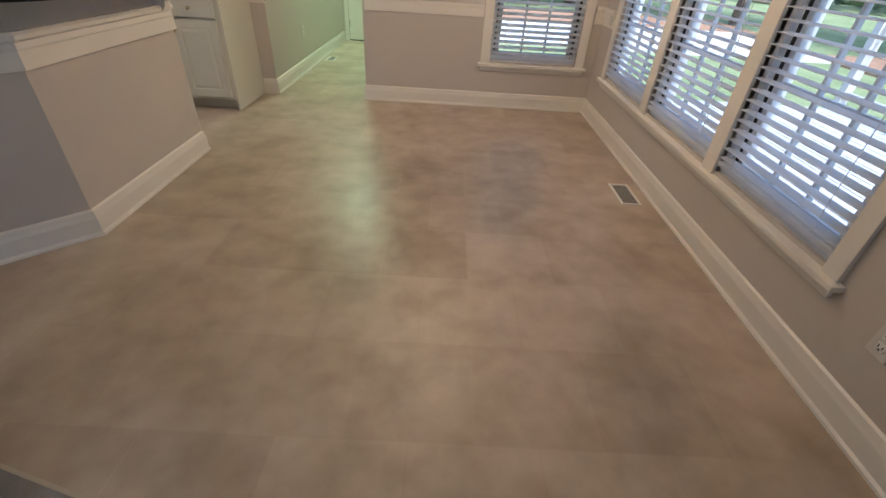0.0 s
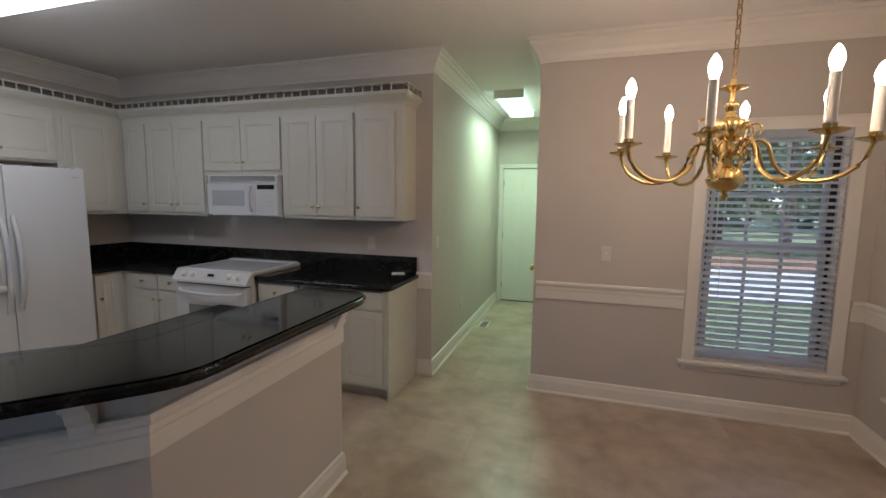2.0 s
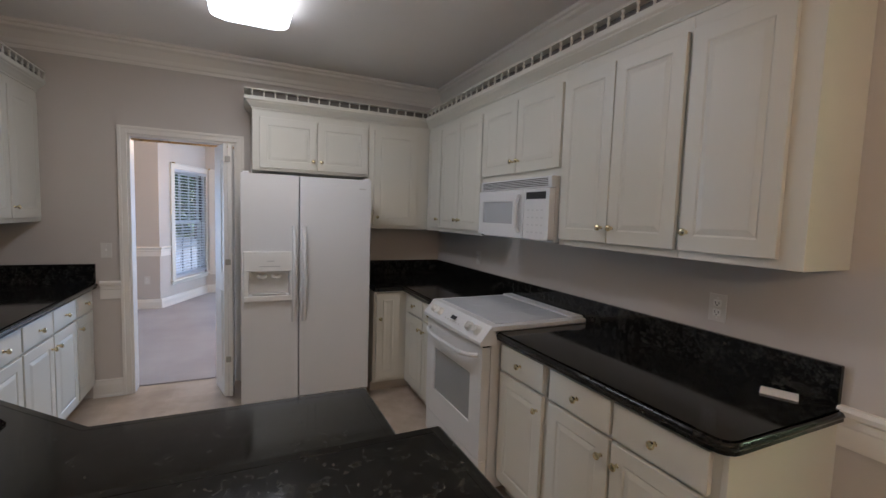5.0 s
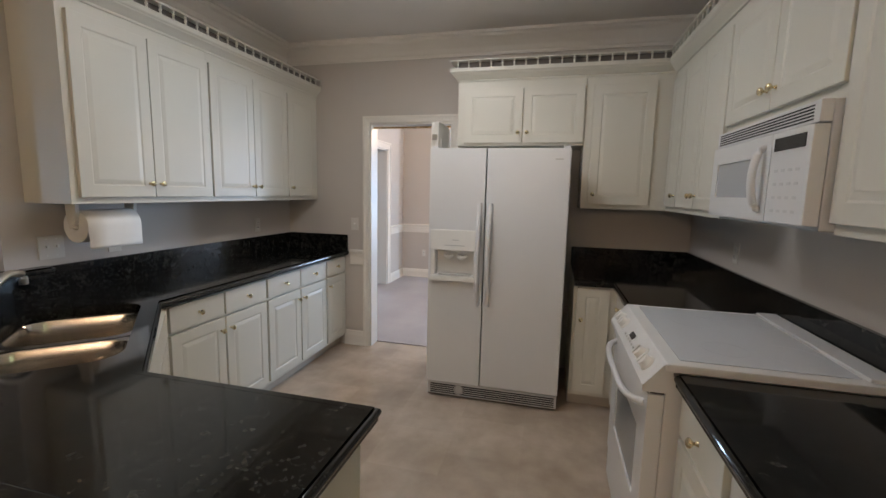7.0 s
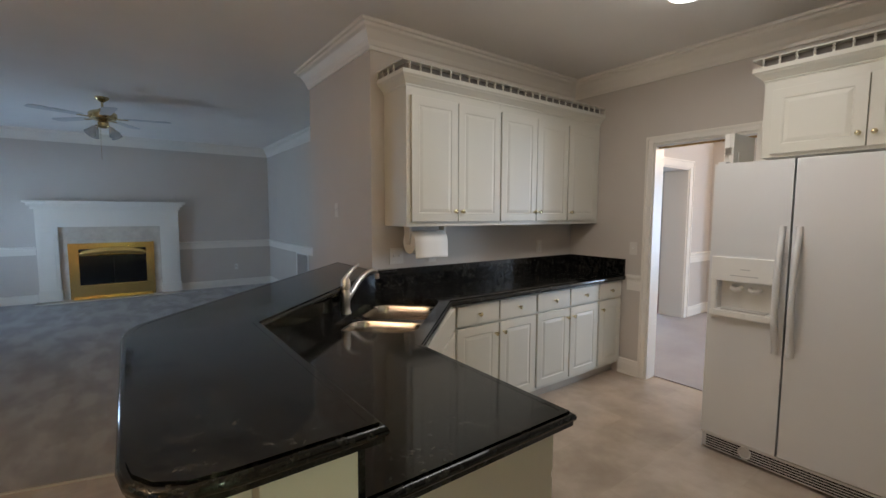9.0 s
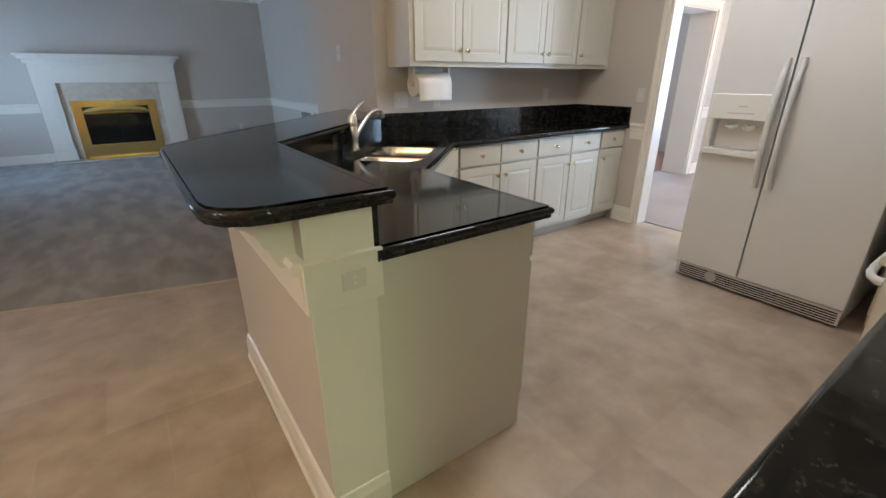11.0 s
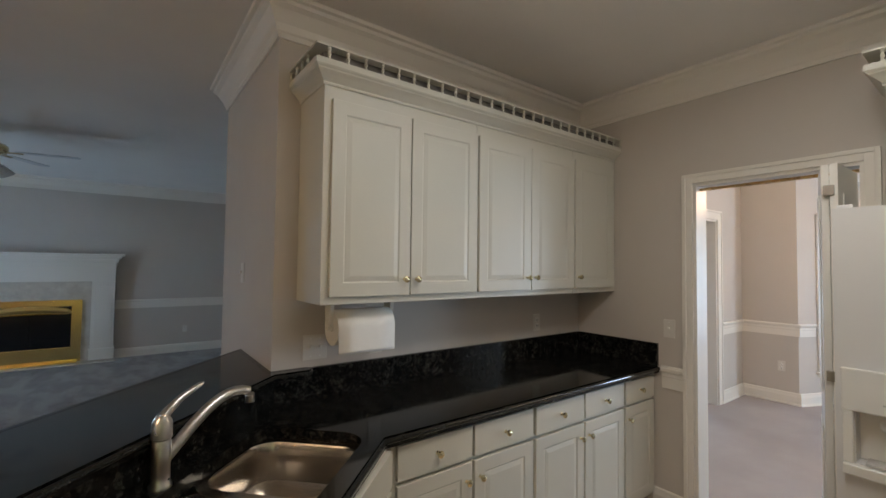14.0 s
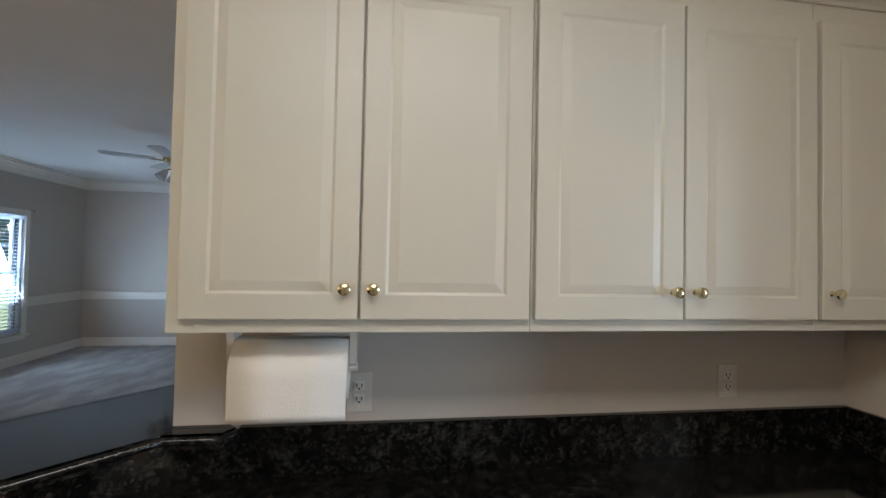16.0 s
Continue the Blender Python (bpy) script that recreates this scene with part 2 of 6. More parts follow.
# outdoors
GRASS, nt, b = make_mat("lawn", (0.10, 0.14, 0.05), 0.9)
nt.links.new(ramp_of(nt, noise_of(nt, 0.8, 8, 0.7), [(0.3, (0.16, 0.22, 0.10)), (0.7, (0.30, 0.36, 0.19))]), b.inputs["Base Color"])
bump_from(nt, b, noise_of(nt, 40, 5, 0.7), 0.9, 0.03)
CONCRETE, nt, b = make_mat("concrete", (0.5, 0.49, 0.47), 0.85)
nt.links.new(ramp_of(nt, noise_of(nt, 2, 8, 0.7), [(0.3, (0.42, 0.41, 0.40)), (0.7, (0.60, 0.59, 0.57))]), b.inputs["Base Color"])
MULCH, nt, b = make_mat("pine_straw", (0.28, 0.17, 0.11), 0.95)
nt.links.new(ramp_of(nt, noise_of(nt, 14, 8, 0.7), [(0.3, (0.22, 0.12, 0.08)), (0.7, (0.40, 0.26, 0.17))]), b.inputs["Base Color"])
DECK, nt, b = make_mat("deck_boards", (0.42, 0.43, 0.46), 0.7)
nt.links.new(ramp_of(nt, noise_of(nt, 5, 8, 0.7, (1, 14, 1)), [(0.3, (0.34, 0.36, 0.39)), (0.7, (0.50, 0.51, 0.54))]), b.inputs["Base Color"])
# distant leaves: distance haze painted in as a paler, greyer green
HAZED_LEAF, nt, b = make_mat("hazed_far_leaves", (0.14, 0.19, 0.13), 0.8)
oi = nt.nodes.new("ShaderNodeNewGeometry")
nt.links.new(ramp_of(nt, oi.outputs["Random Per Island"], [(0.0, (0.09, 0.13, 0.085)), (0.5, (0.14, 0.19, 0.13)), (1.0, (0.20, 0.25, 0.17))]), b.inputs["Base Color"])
LEAF, nt, b = make_mat("leaves", (0.07, 0.11, 0.045), 0.6)
oi = nt.nodes.new("ShaderNodeNewGeometry")
nt.links.new(ramp_of(nt, oi.outputs["Random Per Island"], [(0.0, (0.04, 0.075, 0.03)), (0.5, (0.085, 0.13, 0.055)), (1.0, (0.14, 0.19, 0.09))]), b.inputs["Base Color"])
BARK, nt, b = make_mat("bark", (0.12, 0.09, 0.07), 0.9)
nt.links.new(ramp_of(nt, noise_of(nt, 9, 7, 0.7, (4, 4, 0.6)), [(0.3, (0.06, 0.045, 0.035)), (0.7, (0.17, 0.13, 0.10))]), b.inputs["Base Color"])
CARPAINT = painted("car_paint", (0.05, 0.055, 0.06), 0.2, 0.0, 0.03)
TAIL = painted("tail_lamp", (0.45, 0.02, 0.02), 0.2, 0.0, 0.05)

# ---- building helpers ----


def origin_of(ob):
    p = Vector((0, 0, 0))
    while ob is not None:
        p += ob.location
        ob = ob.parent
    return p


def part(name, bm, material, parent=None, label="", smooth=False):
    """Links a bmesh, drawn in world metres, as one mesh object under a thing or a part."""
    if parent is not None:
        o = origin_of(parent)
        for v in bm.verts:
            v.co -= o
    me = bpy.data.meshes.new(name)
    bmesh.ops.recalc_face_normals(bm, faces=bm.faces)
    bm.to_mesh(me)
    bm.free()
    me.materials.append(material)
    if smooth:
        me.polygons.foreach_set("use_smooth", [True] * len(me.polygons))
        me.set_sharp_from_angle(angle=radians(40))
    ob = new(name, me)
    if parent is not None:
        ob.parent = parent
    if label:
        tagged(ob, label)
    return ob


def thing(name, place, label, category, group="", kind=""):
    ob = new(name)
    ob.location = place
    ob.empty_display_size = 0.1
    return tagged(ob, label, category, group, kind)


def setting(name, bm, material, label, category, smooth=False):
    return tagged(part(name, bm, material, None, "", smooth), label, category, "", "structure")


def box(bm, x0, x1, y0, y1, z0, z1, bevel=0.0):
    x0, x1 = sorted((x0, x1))
    y0, y1 = sorted((y0, y1))
    z0, z1 = sorted((z0, z1))
    vs = [bm.verts.new((x, y, z)) for z in (z0, z1) for y in (y0, y1) for x in (x0, x1)]
    fs = [bm.faces.new([vs[i] for i in f]) for f in ((0, 2, 3, 1), (4, 5, 7, 6), (0, 1, 5, 4), (2, 6, 7, 3), (0, 4, 6, 2), (1, 3, 7, 5))]
    if bevel > 0:
        ed = {e for f in fs for e in f.edges}
        bmesh.ops.bevel(bm, geom=list(ed), offset=bevel, segments=2, affect='EDGES', profile=0.6)
    return bm


def boxes(*rows, bevel=0.0):
    bm = bmesh.new()
    for r in rows:
        box(bm, *r, bevel=bevel)
    return bm


def prism(bm, poly, z0, z1):
    lo = [bm.verts.new((x, y, z0)) for x, y in poly]
    hi = [bm.verts.new((x, y, z1)) for x, y in poly]
    n = len(poly)
    bm.faces.new(lo[::-1])
    bm.faces.new(hi)
    for i in range(n):
        bm.faces.new((lo[i], lo[(i + 1) % n], hi[(i + 1) % n], hi[i]))
    return bm


def slab_with_hole(bm, outer, hole, z0, z1):
    """A level slab with one hole: outer and hole are rings of (x, y), both turning the same way."""
    for z in (z0, z1):
        edges = []
        for ring in (outer, hole):
            vs = [bm.verts.new((x, y, z)) for x, y in ring]
            edges += [bm.edges.new((vs[k], vs[(k + 1) % len(vs)])) for k in range(len(vs))]
        bmesh.ops.triangle_fill(bm, use_beauty=True, edges=edges, normal=(0, 0, 1))
    for ring in (outer, hole):
        lo = [bm.verts.new((x, y, z0)) for x, y in ring]
        hi = [bm.verts.new((x, y, z1)) for x, y in ring]
        for k in range(len(ring)):
            n = (k + 1) % len(ring)
            bm.faces.new((lo[k], lo[n], hi[n], hi[k]))
    bmesh.ops.remove_doubles(bm, verts=bm.verts, dist=1e-5)
    return bm


def moulding(bm, path, profile, closed=False):
    """Sweeps a profile of (out, up) along a level path of (x, y, z), mitred at the bends; out is to the left of the way."""
    n = len(path)
    rings = []
    for i in range(n):
        p = Vector(path[i])
        a = Vector(path[i - 1]) if (i > 0 or closed) else None
        c = Vector(path[(i + 1) % n]) if (i < n - 1 or closed) else None
        d1 = (p - a).normalized() if a is not None else None
        d2 = (c - p).normalized() if c is not None else None
        d1 = d1 or d2
        d2 = d2 or d1
        n1, n2 = Vector((-d1.y, d1.x, 0)), Vector((-d2.y, d2.x, 0))
        m = (n1 + n2)
        m = m / max(0.2, m.dot(n1))
        rings.append([bm.verts.new(p + m * o + Vector((0, 0, u))) for o, u in profile])
    k = len(profile)
    for i in range(n if closed else n - 1):
        r, s = rings[i], rings[(i + 1) % n]
        for j in range(k):
            bm.faces.new((r[j], r[(j + 1) % k], s[(j + 1) % k], s[j]))
    if not closed:
        bm.faces.new(rings[0])
        bm.faces.new(rings[-1][::-1])
    return bm


def lathe(bm, profile, cx, cy, seg=20):
    """Turns a profile of (radius, z) about an upright axis."""
    rings = []
    for r, z in profile:
        if r < 1e-6:
            rings.append([bm.verts.new((cx, cy, z))])
        else:
            rings.append([bm.verts.new((cx + r * math.cos(2 * math.pi * i / seg), cy + r * math.sin(2 * math.pi * i / seg), z)) for i in range(seg)])
    for a, b2 in zip(rings, rings[1:]):
        for i in range(seg):
            j = (i + 1) % seg
            q = [a[i % len(a)], a[j % len(a)], b2[j % len(b2)], b2[i % len(b2)]]
            q = list(dict.fromkeys(q))
            if len(q) > 2:
                bm.faces.new(q)
    return bm


def tube(bm, pts, r, seg=8, closed=False):
    pts = [Vector(p) for p in pts]
    n = len(pts)
    rings = []
    for i, p in enumerate(pts):
        a = pts[i - 1] if (i > 0 or closed) else p
        c = pts[(i + 1) % n] if (i < n - 1 or closed) else p
        d = (c - a).normalized()
        ref = Vector((0, 0, 1)) if abs(d.z) < 0.9 else Vector((1, 0, 0))
        u = d.cross(ref).normalized()
        w = d.cross(u).normalized()
        rr = r(i / max(1, n - 1)) if callable(r) else r
        rings.append([bm.verts.new(p + (u * math.cos(2 * math.pi * k / seg) + w * math.sin(2 * math.pi * k / seg)) * rr) for k in range(seg)])
    for i in range(n if closed else n - 1):
        a, c = rings[i], rings[(i + 1) % n]
        for k in range(seg):
            bm.faces.new((a[k], a[(k + 1) % seg], c[(k + 1) % seg], c[k]))
    if not closed:
        bm.faces.new(rings[0][::-1])
        bm.faces.new(rings[-1])
    return bm


def rod(bm, p, q, r, seg=14):
    return tube(bm, [p, q], r, seg)


def bezier(p0, p1, p2, p3, n=10):
    p0, p1, p2, p3 = map(Vector, (p0, p1, p2, p3))
    return [p0 * (1 - t) ** 3 + p1 * 3 * t * (1 - t) ** 2 + p2 * 3 * t * t * (1 - t) + p3 * t ** 3 for t in (i / n for i in range(n + 1))]


def facing(bm, place, yaw):
    """Moves a bmesh drawn with its face towards -y at the origin to a place, turned by yaw degrees."""
    bmesh.ops.transform(bm, matrix=pose(place[0], place[1], place[2], 0, 0, yaw), verts=bm.verts)
    return bm


def panel_door(bm, w, h, t=0.02, rail=0.058, raised=True):
    """A cabinet door with a raised panel, its face towards -y, its lower left corner at the origin."""
    box(bm, 0, w, 0, t, 0, h, 0.003)
    r0, r1, r2 = rail, rail + 0.007, rail + 0.030
    if raised and w > 2 * r2 + 0.02 and h > 2 * r2 + 0.02:
        prof = ((r0, -0.0003), (r1, 0.0035), (r2, -0.001))
        loops = []
        for r, y in prof:
            loops.append([bm.verts.new(p) for p in ((r, y, r), (w - r, y, r), (w - r, y, h - r), (r, y, h - r))])
        front = [f for f in bm.faces if f.normal.y < -0.9 and f.calc_area() > 0.3 * w * h]
        if front:
            f = front[0]
            ring = list(f.verts)
            bm.faces.remove(f)
            ed = list({e for v in ring for e in v.link_edges if e.other_vert(v) in ring and len(e.link_faces) == 1})
            new_ed = [bm.edges.new((loops[0][i], loops[0][(i + 1) % 4])) for i in range(4)]
            bmesh.ops.triangle_fill(bm, use_beauty=True, edges=ed + new_ed)
        for a, c in zip(loops, loops[1:]):
            for i in range(4):
                bm.faces.new((a[i], a[(i + 1) % 4], c[(i + 1) % 4], c[i]))
        bm.faces.new(loops[-1])
    return bm


def knob(bm, place, yaw):
    """A small round cabinet knob; its stem leaves the door towards -y."""
    t = bmesh.new()
    lathe(t, [(0.0, 0.0), (0.009, 0.0), (0.006, 0.004), (0.005, 0.012), (0.011, 0.016), (0.0155, 0.022), (0.014, 0.028), (0.008, 0.032), (0, 0.033)], 0, 0, 12)
    bmesh.ops.transform(t, matrix=pose(place[0], place[1], place[2], 0, 0, yaw) @ pose(0, 0, 0, 90, 0, 0), verts=t.verts)
    tmp = bpy.data.meshes.new("tmp")
    t.to_mesh(tmp)
    t.free()
    bm.from_mesh(tmp)
    bpy.data.meshes.remove(tmp)
    return bm


def front(cabinet, kind, a, c, z0, z1, plane, yaw, knobs=(), t=0.02, out=0.0):
    """A door or drawer front on a cabinet. plane: a function from (along, out) to (x, y); a < c along it, seen from the front left to right."""
    w, h = c - a, z1 - z0
    bm = bmesh.new()
    panel_door(bm, w, h, t, 0.058 if kind == "door" else 0.03, kind == "door")
    px, py = plane(a, t + 0.001 + out)
    facing(bm, (px, py, z0), yaw)
    d = part(kind, bm, CAB, cabinet)
    for k in knobs:
        ku, kz = k
        kx, ky = plane(a + ku if ku >= 0 else c + ku, t + 0.001 + out)
        kb = bmesh.new()
        knob(kb, (kx, ky, kz), yaw)
        part("knob", kb, KNOB, d, "small polished brass knob", True)
    return d

# ---- large structure ----
N, W, E, S, H = 4.415, -5.14, 1.425, 0.92, 2.77
NK = 4.428                    # kitchen side of the north wall
T = 0.14                      # wall thickness
LR_S, LR_W = -5.65, -3.85     # living room's south and west walls
HX0, HX1, HY1 = -1.61, -0.735, 7.54
BLK_X, BLK_Y = -2.875, -0.30   # end of the wall between kitchen and living room
SEAM_W, SEAM_E = (-2.45, 1.02), (E, 0.01)   # slanting seam between vinyl and carpet


def wall_with_holes(bm, axis, at, thick, a0, a1, z0, z1, holes):
    """A wall slab standing at 'at' (its room face) and reaching to at + thick, with rectangular holes (a, a, z, z)."""
    cuts = sorted({a0, a1, *(h[0] for h in holes), *(h[1] for h in holes)})
    for u, v in zip(cuts, cuts[1:]):
        mid = (u + v) / 2
        spans, z = [], z0
        for h in sorted((h for h in holes if h[0] < mid < h[1]), key=lambda h: h[2]):
            if h[2] > z:
                spans.append((z, h[2]))
            z = h[3]
        if z < z1:
            spans.append((z, z1))
        for s0, s1 in spans:
            if axis == "y":
                box(bm, u, v, at, at + thick, s0, s1)
            else:
                box(bm, at, at + thick, u, v, s0, s1)
    bmesh.ops.remove_doubles(bm, verts=bm.verts, dist=1e-5)
    return bm


WIN_Z0, WIN_Z1 = 0.425, 2.05
N_WIN = (0.44, 1.245)
E_WINS = ((3.13, 4.0), (2.19, 3.03), (1.30, 2.09))
LR_WINS = ((-4.44, -3.54), (-2.65, -1.75))
W_DOOR = (1.752, 2.52, 2.075)

setting("wall_north", wall_with_holes(bmesh.new(), "y", N, T, HX1, E + T, 0, H, [(*N_WIN, WIN_Z0, WIN_Z1)]), WALL, "greige painted drywall wall with one window", "wall")
setting("wall_kitchen_north", boxes((W - T, HX0, NK, N + T, 0, H)), WALL, "greige painted drywall wall behind the range", "wall")
setting("wall_east", wall_with_holes(bmesh.new(), "x", E, T, LR_S - T, N, 0, H, [(*w, WIN_Z0, WIN_Z1) for w in E_WINS + LR_WINS]), WALL, "greige painted drywall wall with a row of windows", "wall")
setting("wall_west", wall_with_holes(bmesh.new(), "x", W - T, T, S, NK, 0, H, [(W_DOOR[0], W_DOOR[1], 0, W_DOOR[2])]), WALL, "greige painted drywall wall with a doorway", "wall")
setting("wall_south_block", boxes((W - T, BLK_X, BLK_Y, S, 0, H)), WALL, "thick greige partition wall between kitchen and living room", "wall")
setting("wall_living_west", boxes((LR_W - T, LR_W, LR_S - T, BLK_Y, 0, H)), WALL, "greige painted living room wall", "wall")
setting("wall_living_south", boxes((LR_W, E, LR_S - T, LR_S, 0, H)), WALL, "greige painted living room wall behind the fireplace", "wall")
setting("wall_hall_west", boxes((HX0 - T, HX0, N + T, HY1, 0, H)), WALL, "painted hallway wall in greenish tube light", "wall")
setting("wall_hall_east", boxes((HX1, HX1 + T, N + T, HY1, 0, H)), WALL, "painted hallway wall in greenish tube light", "wall")
setting("wall_hall_end", wall_with_holes(bmesh.new(), "y", HY1, T, HX0 - T, HX1 + T, 0, H, [(-1.525, -0.775, 0, 2.05)]), WALL, "painted wall at the end of the hallway", "wall")
bm = prism(bmesh.new(), [(W - T + 0.01, N + 0.02), (W - T + 0.01, 0.90), (BLK_X, 0.90), SEAM_W, SEAM_E, (E, N + 0.02)], -0.06, 0)
setting("floor_vinyl", box(bm, HX0, HX1, N + 0.02, HY1 + 0.05, -0.06, 0), VINYL, "beige mottled stone-look vinyl floor", "floor")
setting("floor_living_carpet", prism(bmesh.new(), [(LR_W, LR_S), (E, LR_S), SEAM_E, SEAM_W, (BLK_X, 0.90), (LR_W, 0.60)], -0.06, 0.012), CARPET, "grey-beige cut-pile carpet in the living room", "carpet")
setting("carpet_edge", prism(bmesh.new(), [SEAM_W, SEAM_E, (SEAM_E[0], SEAM_E[1] + 0.013), (SEAM_W[0], SEAM_W[1] + 0.013)], 0.0002, 0.008), TOE, "thin brown seam strip between carpet and vinyl", "trim")
setting("floor_dining_carpet", boxes((-11.0, W - T + 0.01, 0.89, 5.5, -0.06, 0.01), (-8.48, W - T + 0.01, 0.56, 0.89, -0.06, 0.01)), DINING_CARPET, "pale carpet of the dining room behind the doorway", "carpet")
setting("floor_foyer_wood", boxes((-9.4, W - T, -2.4, 0.56, -0.06, 0.008)), WOODFLOOR, "reddish wood floor of the foyer", "floor")
setting("ceiling", boxes((W - T, E + T, BLK_Y, N + T, H, H + 0.1), (LR_W - T, E + T, LR_S - T, BLK_Y, H, H + 0.1), (HX0 - T, HX1 + T, N + T, HY1 + T, H, H + 0.1)), CEIL, "flat painted ceiling", "ceiling")
setting("ceiling_dining", boxes((-11.2, W - T, -2.6, 5.6, H, H + 0.1)), CEIL, "flat painted dining room ceiling", "ceiling")

# dining room and foyer shells, west of the doorway
setting("wall_dining_south", wall_with_holes(bmesh.new(), "y", 0.56, 0.33, -8.48, W - T, 0, H, [(-7.75, -6.4, 0, 2.1)]), WALL, "pinkish lit dining room wall with a cased opening", "wall")
setting("wall_dining_west", boxes((-8.62, -8.48, 0.56, 1.44, 0, H)), WALL, "dining room wall beside the bay", "wall")
bm = bmesh.new()
prism(bm, [(-8.48, 1.44), (-8.62, 1.44), (-8.86, 1.464), (-8.80, 1.589)], 0, H)
prism(bm, [(-8.80, 1.589), (-8.86, 1.464), (-9.70, 1.83), (-9.64, 1.955)], 0, 0.40)
prism(bm, [(-8.80, 1.589), (-8.86, 1.464), (-9.70, 1.83), (-9.64, 1.955)], 2.1, H)
setting("wall_bay_side", bm, WALL, "angled bay wall with a window", "wall")
# the second opening is out of view, added to hold the dining fill lamp
setting("wall_bay_front", wall_with_holes(bmesh.new(), "x", -9.80, T, 1.93, 5.4, 0, H, [(2.10, 3.9, 0.42, 2.1), (4.3, 5.2, 0.42, 2.1)]), WALL, "bay wall with a wide window", "wall")
setting("wall_dining_north", boxes((-9.80, W - T, 5.4, 5.54, 0, H)), WALL, "dining room wall", "wall")
setting("wall_dining_east", boxes((W - T - 0.02, W - T, N + T, 5.4, 0, H)), WALL, "dining room wall", "wall")
setting("wall_foyer_south", boxes((-9.4, W - T, -2.54, -2.4, 0, H)), WALL, "foyer wall", "wall")
setting("wall_foyer_west", wall_with_holes(bmesh.new(), "x", -9.54, 0.14, -2.54, 0.56, 0, H, [(-1.38, -1.02, 0.15, 2.05)]), WALL, "foyer wall", "wall")
setting("wall_foyer_north", boxes((-9.54, -8.62, 0.56, 0.70, 0, H)), WALL, "foyer wall", "wall")
setting("wall_foyer_east", boxes((W - T - 0.1, W - T, -2.54, BLK_Y, 0, H)), WALL, "foyer wall", "wall")

# pony wall under the breakfast bar: straight run, then diagonal to the wall's end
PX0, PX1, PY1 = -1.628, -1.805, 2.945
D = math.sqrt(0.5)
KNEE_OUT = (PX0, 1.845)
KNEE_IN = (PX1, PX1 + 3.80)
END_OUT = (BLK_X, 1.845 - (PX0 - BLK_X))
END_IN = (BLK_X, KNEE_IN[1] - (PX1 - BLK_X))
bm = bmesh.new()
prism(bm, [(PX0, PY1), KNEE_OUT, END_OUT, END_IN, KNEE_IN, (PX1, PY1)][::-1], 0, 1.025)
setting("wall_pony", bm, WALL, "half-height greige wall carrying the breakfast bar", "half wall")

setting("pony_end_board", boxes((PX1 - 0.003, PX0 - 0.001, PY1 + 0.0002, PY1 + 0.005, 0.0, 1.023)), TRIM, "cream painted board capping the half wall's end", "trim")

BASE_PROF = [(0, 0), (0.024, 0), (0.024, 0.012), (0.016, 0.022), (0.016, 0.095), (0.012, 0.112), (0.009, 0.132), (0.0, 0.140)]
RAIL_PROF = [(0, 0), (0.011, 0.0), (0.013, 0.07), (0.017, 0.078), (0.017, 0.102), (0.030, 0.112), (0.034, 0.128), (0.026, 0.140), (0, 0.140)]
CROWN_PROF = [(0, 0), (0.010, 0.0), (0.013, 0.022), (0.020, 0.030), (0.030, 0.060), (0.062, 0.112), (0.082, 0.128), (0.084, 0.146), (0.100, 0.152), (0.103, 0.170), (0, 0.170)]


def run(name, path, profile, z, label, category):
    bm = moulding(bmesh.new(), [(x, y, z) for x, y in path], profile)
    return setting(name, bm, TRIM, label, category)


BL, RL, CL = "cream enamelled wooden baseboard", "cream enamelled chair rail", "cream enamelled crown moulding"
run("baseboard_breakfast", [(E, LR_S), (E, N), (HX1, N), (HX1, HY1)], BASE_PROF, 0.0, BL, "baseboard")
run("baseboard_hall", [(HX0, HY1), (HX0, NK), (-1.738, NK)], BASE_PROF, 0.0, BL, "baseboard")
run("baseboard_west", [(W, 1.697), (W, 1.50)], BASE_PROF, 0.0, BL, "baseboard")
run("baseboard_pony", [END_OUT, KNEE_OUT, (PX0, PY1), (PX1 - 0.004, PY1)], [(-o, u) for o, u in BASE_PROF], 0.0, BL, "baseboard")
run("baseboard_living", [(BLK_X, END_OUT[1]), (BLK_X, BLK_Y), (LR_W, BLK_Y), (LR_W, LR_S), (-2.25, LR_S)], BASE_PROF, 0.012, BL, "baseboard")
run("baseboard_living_east", [(-0.27, LR_S), (E - 0.03, LR_S)], BASE_PROF, 0.012, BL, "baseboard")
run("baseboard_dining", [(-6.3, 0.89), (W - T, 0.89)], BASE_PROF, 0.01, BL, "baseboard")
run("baseboard_dining_west", [(-9.66, 5.3), (-9.66, 1.965), (-8.48, 1.45), (-8.48, 0.89), (-7.85, 0.89)][::-1], [(-o, u) for o, u in BASE_PROF], 0.01, BL, "baseboard")
run("chair_rail_north", [(0.35, N), (HX1 + 0.02, N)], RAIL_PROF, 0.785, RL, "chair rail")
run("chair_rail_corner", [(E, 4.09), (E, N), (1.335, N)], RAIL_PROF, 0.785, RL, "chair rail")
run("chair_rail_kitchen", [(HX0, NK), (-1.745, NK)], RAIL_PROF, 0.785, RL, "chair rail")
run("chair_rail_west", [(W, 1.697), (W, 1.56)], RAIL_PROF, 0.785, RL, "chair rail")
setting("pony_end_rail_board", boxes((PX1 - 0.018, PX0 + 0.010, PY1 + 0.0055, PY1 + 0.020, 0.775, 0.905), (PX1 - 0.018, PX0 + 0.012, PY1 + 0.0055, PY1 + 0.024, 0.905, 0.914), bevel=0.002), TRIM, "cream flat board across the half wall's end", "trim")
